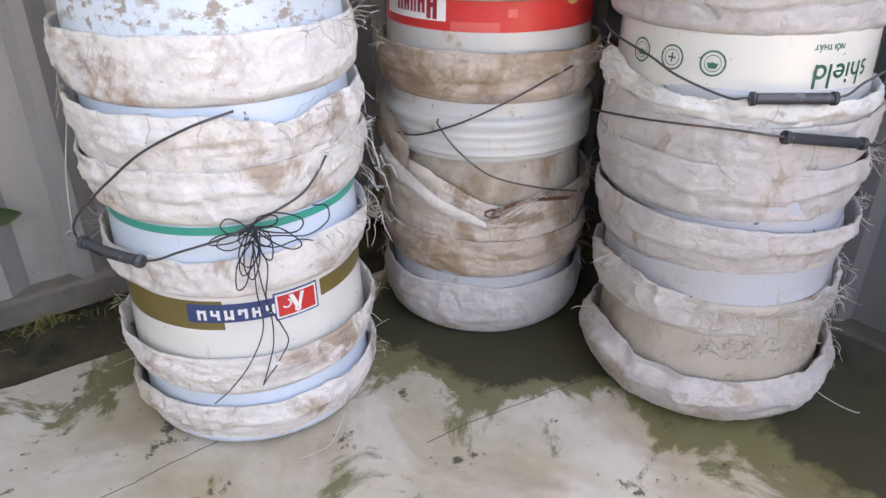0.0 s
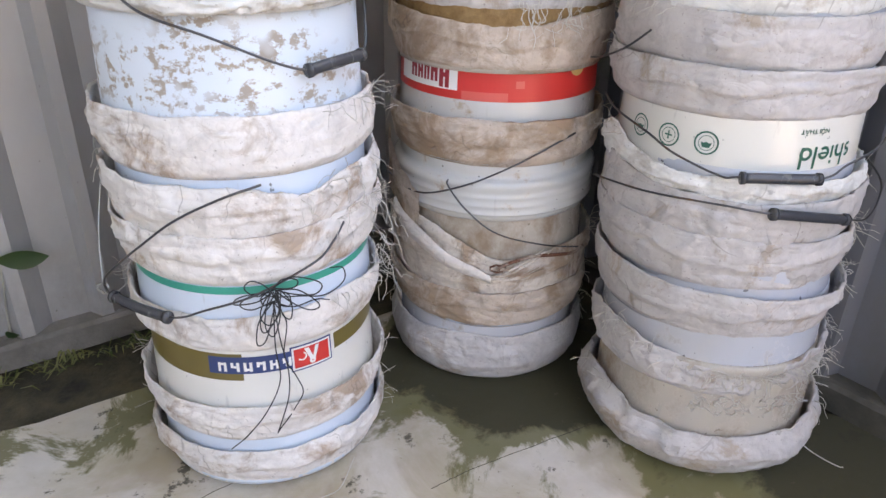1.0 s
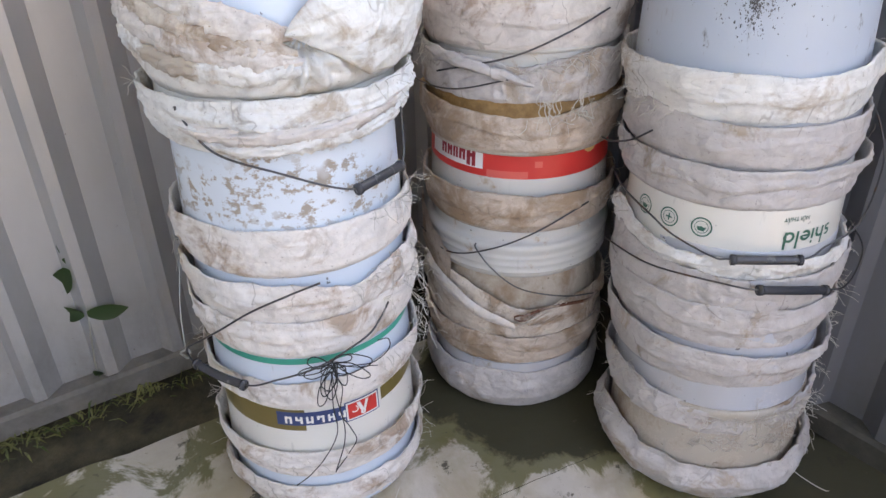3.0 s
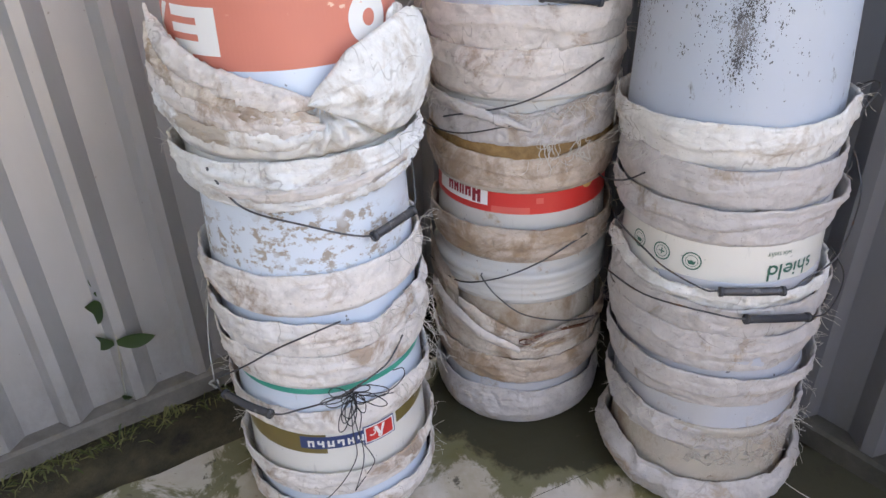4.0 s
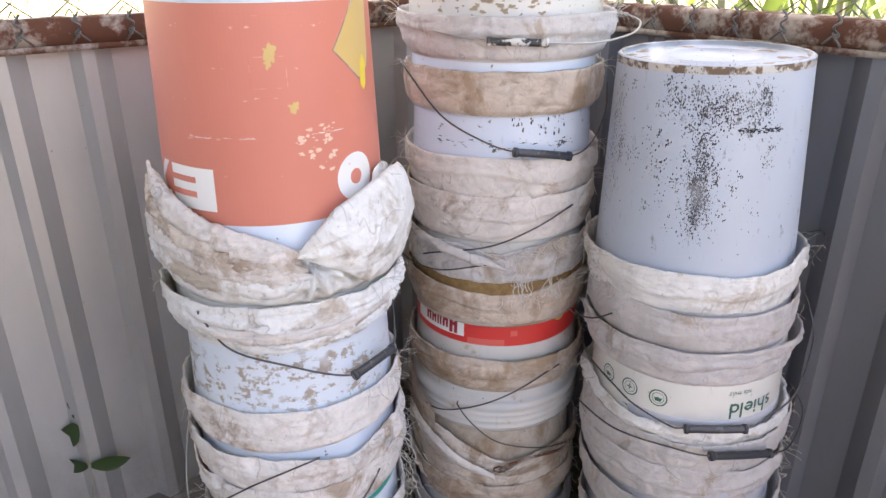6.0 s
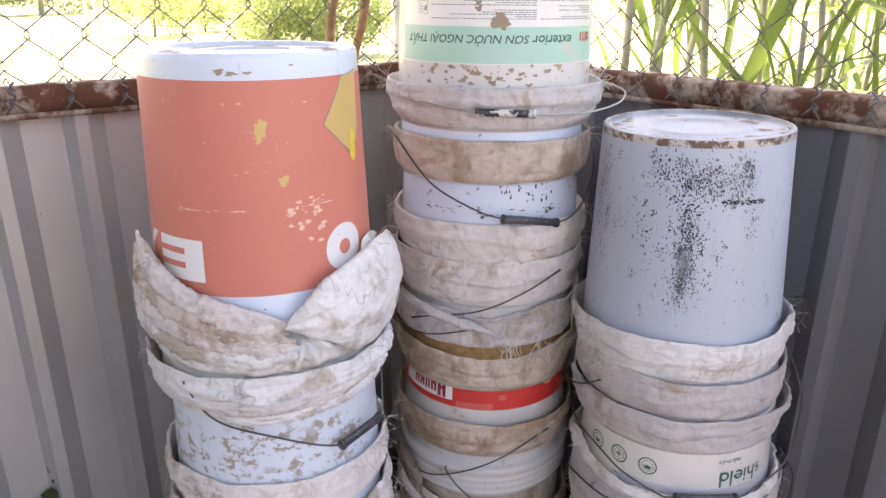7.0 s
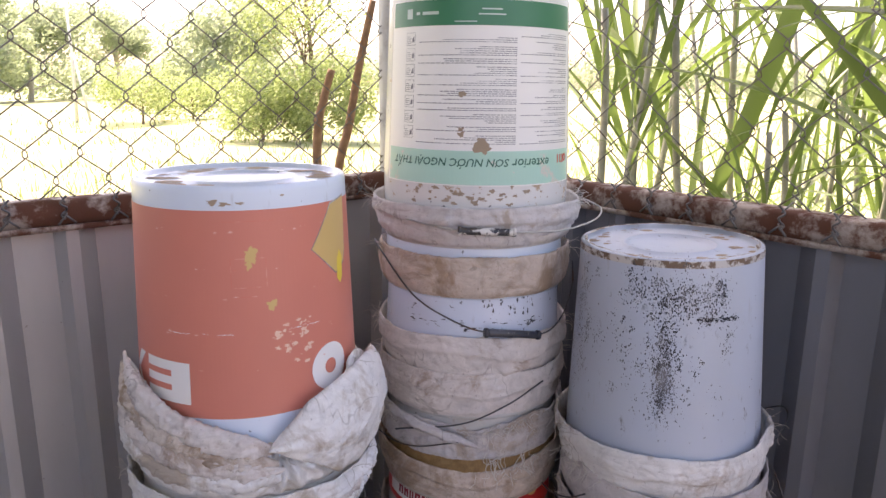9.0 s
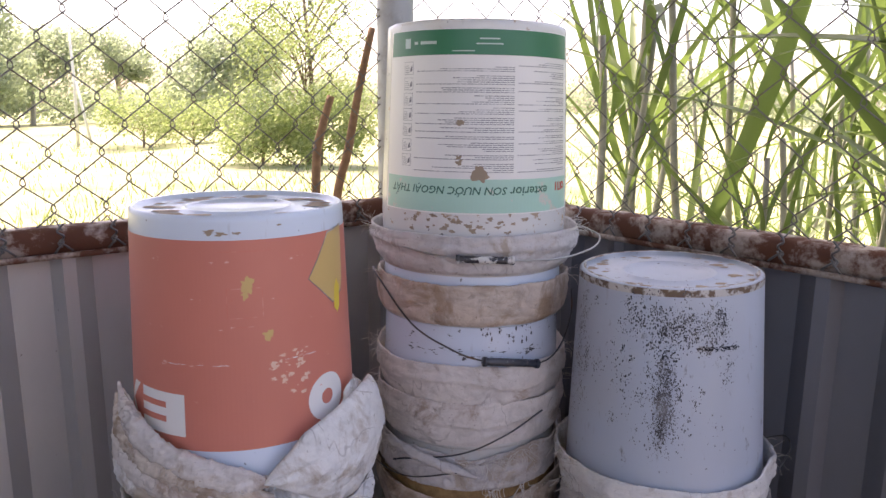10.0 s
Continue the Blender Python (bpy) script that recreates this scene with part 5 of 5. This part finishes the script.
# grimy chime of two upturned bases
for top, tall, r in ((TOP_R, 0.356, 0.130), (TOP_C, 0.376, 0.1400)):
    bm = bmesh.new()
    ang = [2 * math.pi * i / 96 for i in range(96)]
    strip(bm, [[((r + w * noise.noise((5 * math.cos(a), 5 * math.sin(a), tall * 9 + r2))) * k * math.cos(a), (r + w * noise.noise((5 * math.cos(a), 5 * math.sin(a), tall * 9 + r2))) * k * math.sin(a), tall + h) for a in ang] for k, h, w, r2 in ((0.955, 0.0004, 0.006, 1), (0.985, 0.0008, 0.0, 2))])
    part("base_ring", bm, GRIME, top, "grimy ring round the base")

# dirt on the three upturned bases
rnd = random.Random(6)
for top, mat, size in ((TOP_L, MUD, 0.024), (TOP_R, MUD, 0.015), (TOP_C, MUD, 0.008)):
    bm = bmesh.new()
    for k in range(34):
        a, r = rnd.uniform(0, 6.28), rnd.uniform(0.090, 0.126)
        s = size * rnd.uniform(0.25, 1.0)
        c = (r * math.cos(a), r * math.sin(a))
        ring = [(c[0] + s * (0.8 + 0.7 * noise.noise((math.cos(q), math.sin(q), k))) * math.cos(q), c[1] + 0.6 * s * math.sin(q)) for q in [0.4 * i for i in range(15)]]
        ring = [(x * min(1, 0.128 / math.hypot(x, y)), y * min(1, 0.128 / math.hypot(x, y))) for x, y in ring]
        bm.faces.new([bm.verts.new((x, y, -0.0069 + {TOP_C: 0.376, TOP_L: 0.372, TOP_R: 0.356}[top] + k * 0.00002)) for x, y in ring])
    part("dirt_crust", bm, mat, top, "dry brown dirt on the base", False)["kind"] = "stuff"

for pts, name in (([(0.500, 0.80, 0.035), (0.513, 0.770, 0.014), (0.535, 0.752, 0.004), (0.553, 0.737, 0.002), (0.560, 0.735, 0.002)], "R"), ([(-0.125, 0.705, 0.030), (-0.140, 0.672, 0.008), (-0.158, 0.662, 0.002), (-0.178, 0.650, 0.002)], "L")):
    bm = bmesh.new()
    tube(bm, smooth_path(pts, 5), 0.0008, 4)
    tagged(part("loose_thread", bm, THREAD), "loose white thread trailing onto the concrete floor", "thread", "loose threads")


# ---- plants at the wall ----
def leaf_mesh(name, length, width, droop, material, fold=0.25, n=8):
    bm = bmesh.new()
    rows = []
    for k in range(n + 1):
        t = k / n
        w = width * max(0.03, math.sin(math.pi * min(1, 0.08 + t * 0.92)) ** 0.8) / 2
        y = length * (t - 0.15 * droop * t * t)
        z = length * (0.10 * t - droop * t ** 2.2)
        rows.append([(-w, y, z + fold * w), (0, y, z), (w, y, z + fold * w)])
    strip(bm, rows, False)
    return mesh_of(name, bm, material)


def wall_point(m, x, out, z):
    return m @ Vector((x, out, z))


plant = tagged(new("wall_weed"), "thin weed with dark green leaves climbing the wall", "weed")
plant.matrix_basis = Matrix.Translation((-0.702, 0.950, 0.003))
stem_pts = [(-0.02, 0.0, -0.02), (-0.018, -0.002, 0.06), (-0.002, -0.008, 0.15), (0.004, -0.008, 0.20), (-0.004, -0.004, 0.26), (-0.012, 0.0, 0.315), (-0.02, 0.004, 0.36)]
bm = bmesh.new()
tube(bm, smooth_path(stem_pts, 4), 0.0022, 6, 0.4)
part("stem", bm, CANE, plant)
weed_leaf = leaf_mesh("leaf", 0.070, 0.033, 0.12, LEAF_WEED)
for x, y, z, turn, nod, s in ((0.004, -0.010, 0.190, 92, 70, 1.0), (-0.002, -0.010, 0.190, -98, 75, 1.0), (-0.008, -0.006, 0.282, -148, 80, 1.15), (-0.010, -0.002, 0.275, 30, 60, 0.35), (-0.014, 0, 0.31, 10, 75, 0.45),
                             (-0.012, -0.004, 0.30, 130, 70, 0.4), (-0.018, -0.012, 0.06, 150, 60, 0.6), (-0.018, -0.012, 0.045, -150, 60, 0.55), (-0.02, -0.014, 0.04, 90, 40, 0.4)):
    o = new("leaf", weed_leaf)
    o.parent, o.matrix_basis = plant, Matrix.Translation((x, y, z)) @ pose(0, 0, 0, 0, turn, 0) @ pose(0, 0, 0, nod, 0, 0) @ Matrix.Scale(s, 4)

rnd = random.Random(21)
bm = bmesh.new()
for k in range(460):
    x = rnd.uniform(0.45, 1.5)
    o = wall_point(LEFT, x, -0.045 - abs(rnd.gauss(0, 0.016)), -0.005)
    a, l = rnd.uniform(0, 6.28), rnd.uniform(0.015, 0.05)
    d = Vector((math.cos(a), math.sin(a), rnd.uniform(0.2, 1.1))).normalized() * l
    s = Vector((-math.sin(a), math.cos(a), 0)) * rnd.uniform(0.0008, 0.0028)
    v = [bm.verts.new(p) for p in (o - s * 0.6, o + s * 0.6, o + d * 0.6 + s, o + d + Vector((0, 0, -l * 0.35)), o + d * 0.6 - s)]
    bm.faces.new(v)
tagged(part("sill_grass", bm, DRY, None, "", False), "low dry and green weeds along the wall foot", "weeds", kind="stuff")

# ---- outside: sticks, cane, field, trees ----
for pts in ([(-0.36, 2.05, -0.1), (-0.345, 2.05, 0.75), (-0.338, 2.05, 1.03), (-0.317, 2.05, 1.132), (-0.290, 2.05, 1.222)], [(-0.33, 2.15, -0.1), (-0.30, 2.15, 0.8), (-0.251, 2.15, 1.059), (-0.217, 2.15, 1.235), (-0.172, 2.15, 1.43)]):
    bm = bmesh.new()
    tube(bm, smooth_path(pts, 6), 0.016, 9, 0.7)
    tagged(part("branch_stake", bm, STICK), "crooked brown branch standing behind the fence", "branch", "branch stakes")

cane_leaves = [leaf_mesh("leaf", l, w, d, LEAF_CANE, 0.35, 12) for l, w, d in ((0.95, 0.036, 0.08), (1.15, 0.048, 0.28), (0.75, 0.028, 0.5), (1.1, 0.036, 0.7), (0.6, 0.022, 0.15), (0.9, 0.030, 0.04), (0.5, 0.018, 0.35), (0.7, 0.024, 0.9))]
rnd = random.Random(33)
for k in range(74):
    along, out = rnd.uniform(-0.3, 2.1), 0.28 + 2.3 * rnd.random() ** 1.3
    o = RIGHT @ Vector((along, out, -0.08))
    cane = tagged(new("sugarcane"), "tall green cane plant with long arching leaves", "cane", "cane plants")
    cane.matrix_basis = Matrix.Translation(o)
    tall = rnd.uniform(1.0, 1.9)
    tilt = Vector((rnd.uniform(-0.16, 0.16), rnd.uniform(-0.16, 0.16), 1))
    bm = bmesh.new()
    pts = []
    for q in range(12):
        pts.append(tilt * (tall * q / 11) + Vector((0.01 * math.sin(q * 0.8), 0, 0)))
    tube(bm, pts, rnd.uniform(0.010, 0.016), 8, 0.7)
    part("stalk", bm, CANE, cane)
    for q in range(rnd.randint(9, 13)):
        h = tall * rnd.uniform(0.25, 1.0)
        kind = rnd.choice(cane_leaves)
        m = Matrix.Translation(tilt * h) @ pose(0, 0, 0, 90 - 70 * rnd.random() ** 1.5, rnd.uniform(-22, 22), rnd.uniform(0, 360)) @ Matrix.Scale(rnd.uniform(0.7, 1.1), 4)
        inside = [RIGHT.inverted() @ (Matrix.Translation(o) @ m @ v.co) for v in kind.vertices]
        if any(p.y < 0.05 and (LEFT.inverted() @ (RIGHT @ p)).y < 0.05 for p in inside):
            continue
        o2 = new("leaf", kind)
        o2.parent, o2.matrix_basis = cane, m

rnd = random.Random(44)
bm = bmesh.new()
for k in range(22000):
    d = 2.4 * 1.0 / (1 - rnd.random() * 0.93)
    a = radians(rnd.uniform(-46, 44))
    o = Vector((d * math.sin(a), 0.3 + d * math.cos(a), -0.09))
    if (o - CORNER).dot(Vector((0, 1, 0))) < 0.2:
        continue
    l, t = rnd.uniform(0.04, 0.16) * (1 + d * 0.03), rnd.uniform(0, 6.28)
    s = Vector((math.cos(t), math.sin(t), 0)) * (0.003 + 0.0007 * d)
    tip = Vector((rnd.uniform(-0.5, 0.5), rnd.uniform(-0.5, 0.5), 1)) * l
    bm.faces.new([bm.verts.new(p) for p in (o - s, o + s, o + tip)])
tagged(part("field_grass", bm, GRASS, None, "", False), "scattered tufts of field grass", "grass", kind="stuff")


def tree(name, x, y, tall, spread, trunk, leafmat, seed, count, low=0.3, leaf=0.12, label="", limbs=14, bark=None):
    rnd = random.Random(seed)
    ob = tagged(new(name), label or "broad green tree across the field", "tree" if name == "tree" else "bush")
    ob.matrix_basis = Matrix.Translation((x, y, -0.1))
    bm = bmesh.new()
    tips = []
    tube(bm, smooth_path([(0, 0, -0.2), (0.03 * tall, 0, tall * 0.3), (0, 0.02 * tall, tall * 0.75)], 4), trunk, 8, 0.4)
    for k in range(limbs):
        a, h = k * 2.4 + rnd.uniform(-0.4, 0.4), tall * rnd.uniform(low, 0.75)
        e = Vector((math.cos(a) * spread * rnd.uniform(0.4, 0.8), math.sin(a) * spread * rnd.uniform(0.4, 0.8), h + tall * rnd.uniform(0.05, 0.25)))
        tube(bm, smooth_path([(0, 0, h * 0.8), e * 0.5 + Vector((0, 0, h * 0.42)), e], 3), trunk * 0.3, 6, 0.3)
        tips.append((e, spread * rnd.uniform(0.28, 0.5)))
    tips.append((Vector((0, 0, tall * 0.82)), spread * 0.45))
    part("trunk", bm, bark or (BARK_HAZED if leafmat == LEAF_HAZED else BARK), ob)
    bm = bmesh.new()
    for k in range(count):
        c, r = rnd.choice(tips)
        d = Vector((rnd.gauss(0, 1), rnd.gauss(0, 1), rnd.gauss(0, 0.8))).normalized() * r * rnd.random() ** 0.4
        p = c + d
        n = Vector((rnd.gauss(0, 1), rnd.gauss(0, 1), rnd.gauss(0.4, 1))).normalized()
        s = n.orthogonal().normalized() * leaf * rnd.uniform(0.5, 1.1)
        q = n.cross(s)
        bm.faces.new([bm.verts.new(v) for v in (p - s, p - q * 0.5, p + s, p + q * 0.5)])
    part("crown", bm, leafmat, ob, "", False)
    return ob


def spot(bearing, d):
    a = radians(bearing)
    return -0.02 + d * math.sin(a), -0.12 + d * math.cos(a)


tree("tree", *spot(-9.0, 17), 5.0, 1.9, 0.08, LEAF_TREE, 1, 17000, 0.05, 0.044, "leafy bright green tree near the fence", 26)
tree("bush", *spot(-12.5, 16.5), 1.3, 1.2, 0.04, LEAF_TREE, 12, 6000, 0.05, 0.05, "leafy bush at the foot of the tree")
tree("bush", *spot(-8.0, 16.0), 1.6, 1.3, 0.04, LEAF_TREE, 13, 8000, 0.05, 0.05, "leafy bush at the foot of the tree")
tree("bush", *spot(-21, 26), 1.5, 1.5, 0.05, LEAF_TREE, 2, 4500, 0.1, 0.06, "round green bush in the field")
tree("bush", *spot(-17.5, 27), 1.3, 1.3, 0.05, LEAF_TREE, 3, 4200, 0.1, 0.06, "round green bush in the field")
tree("tree", *spot(-32, 46), 8.0, 4.0, 0.2, LEAF_HAZED, 4, 17000, 0.15, 0.16, "hazy tall tree across the field")
tree("tree", *spot(-28, 56), 6.0, 4.0, 0.2, LEAF_HAZED, 5, 15000, 0.12, 0.16, "hazy tree across the field")
tree("tree", *spot(-36, 50), 11.0, 4.0, 0.2, LEAF_HAZED, 6, 17000, 0.15, 0.16, "hazy tall tree across the field")
tree("tree", *spot(-22.5, 60), 7.0, 3.0, 0.2, LEAF_HAZED, 7, 9000, 0.35, 0.15, "dark small tree far across the field")
tree("tree", *spot(-15, 45), 6.0, 4.0, 0.2, LEAF_HAZED, 8, 15000, 0.1, 0.16, "hazy tree across the field")
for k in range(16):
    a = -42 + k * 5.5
    tree("bush", *spot(a, 75 + 8 * math.sin(k * 2.1)), 3.6 + 1.4 * math.sin(k * 1.3), 5.0, 0.1, LEAF_HAZED, 60 + k, 2500, 0.1, 0.26, "low far bushes at the field edge")

bm = bmesh.new()
tube(bm, [(0, 0, 0), (0.05, 0, 2.2), (0.02, 0, 4.0)], 0.06, 8, 0.6)
tube(bm, [(0.45, 0, 0), (0.10, 0, 2.1)], 0.05, 8, 0.8)
tagged(part("field_pole", bm, POLE, None, "", True, Matrix.Translation((*spot(-25.3, 27), -0.1))), "pale leaning pole with a prop in the field", "pole")
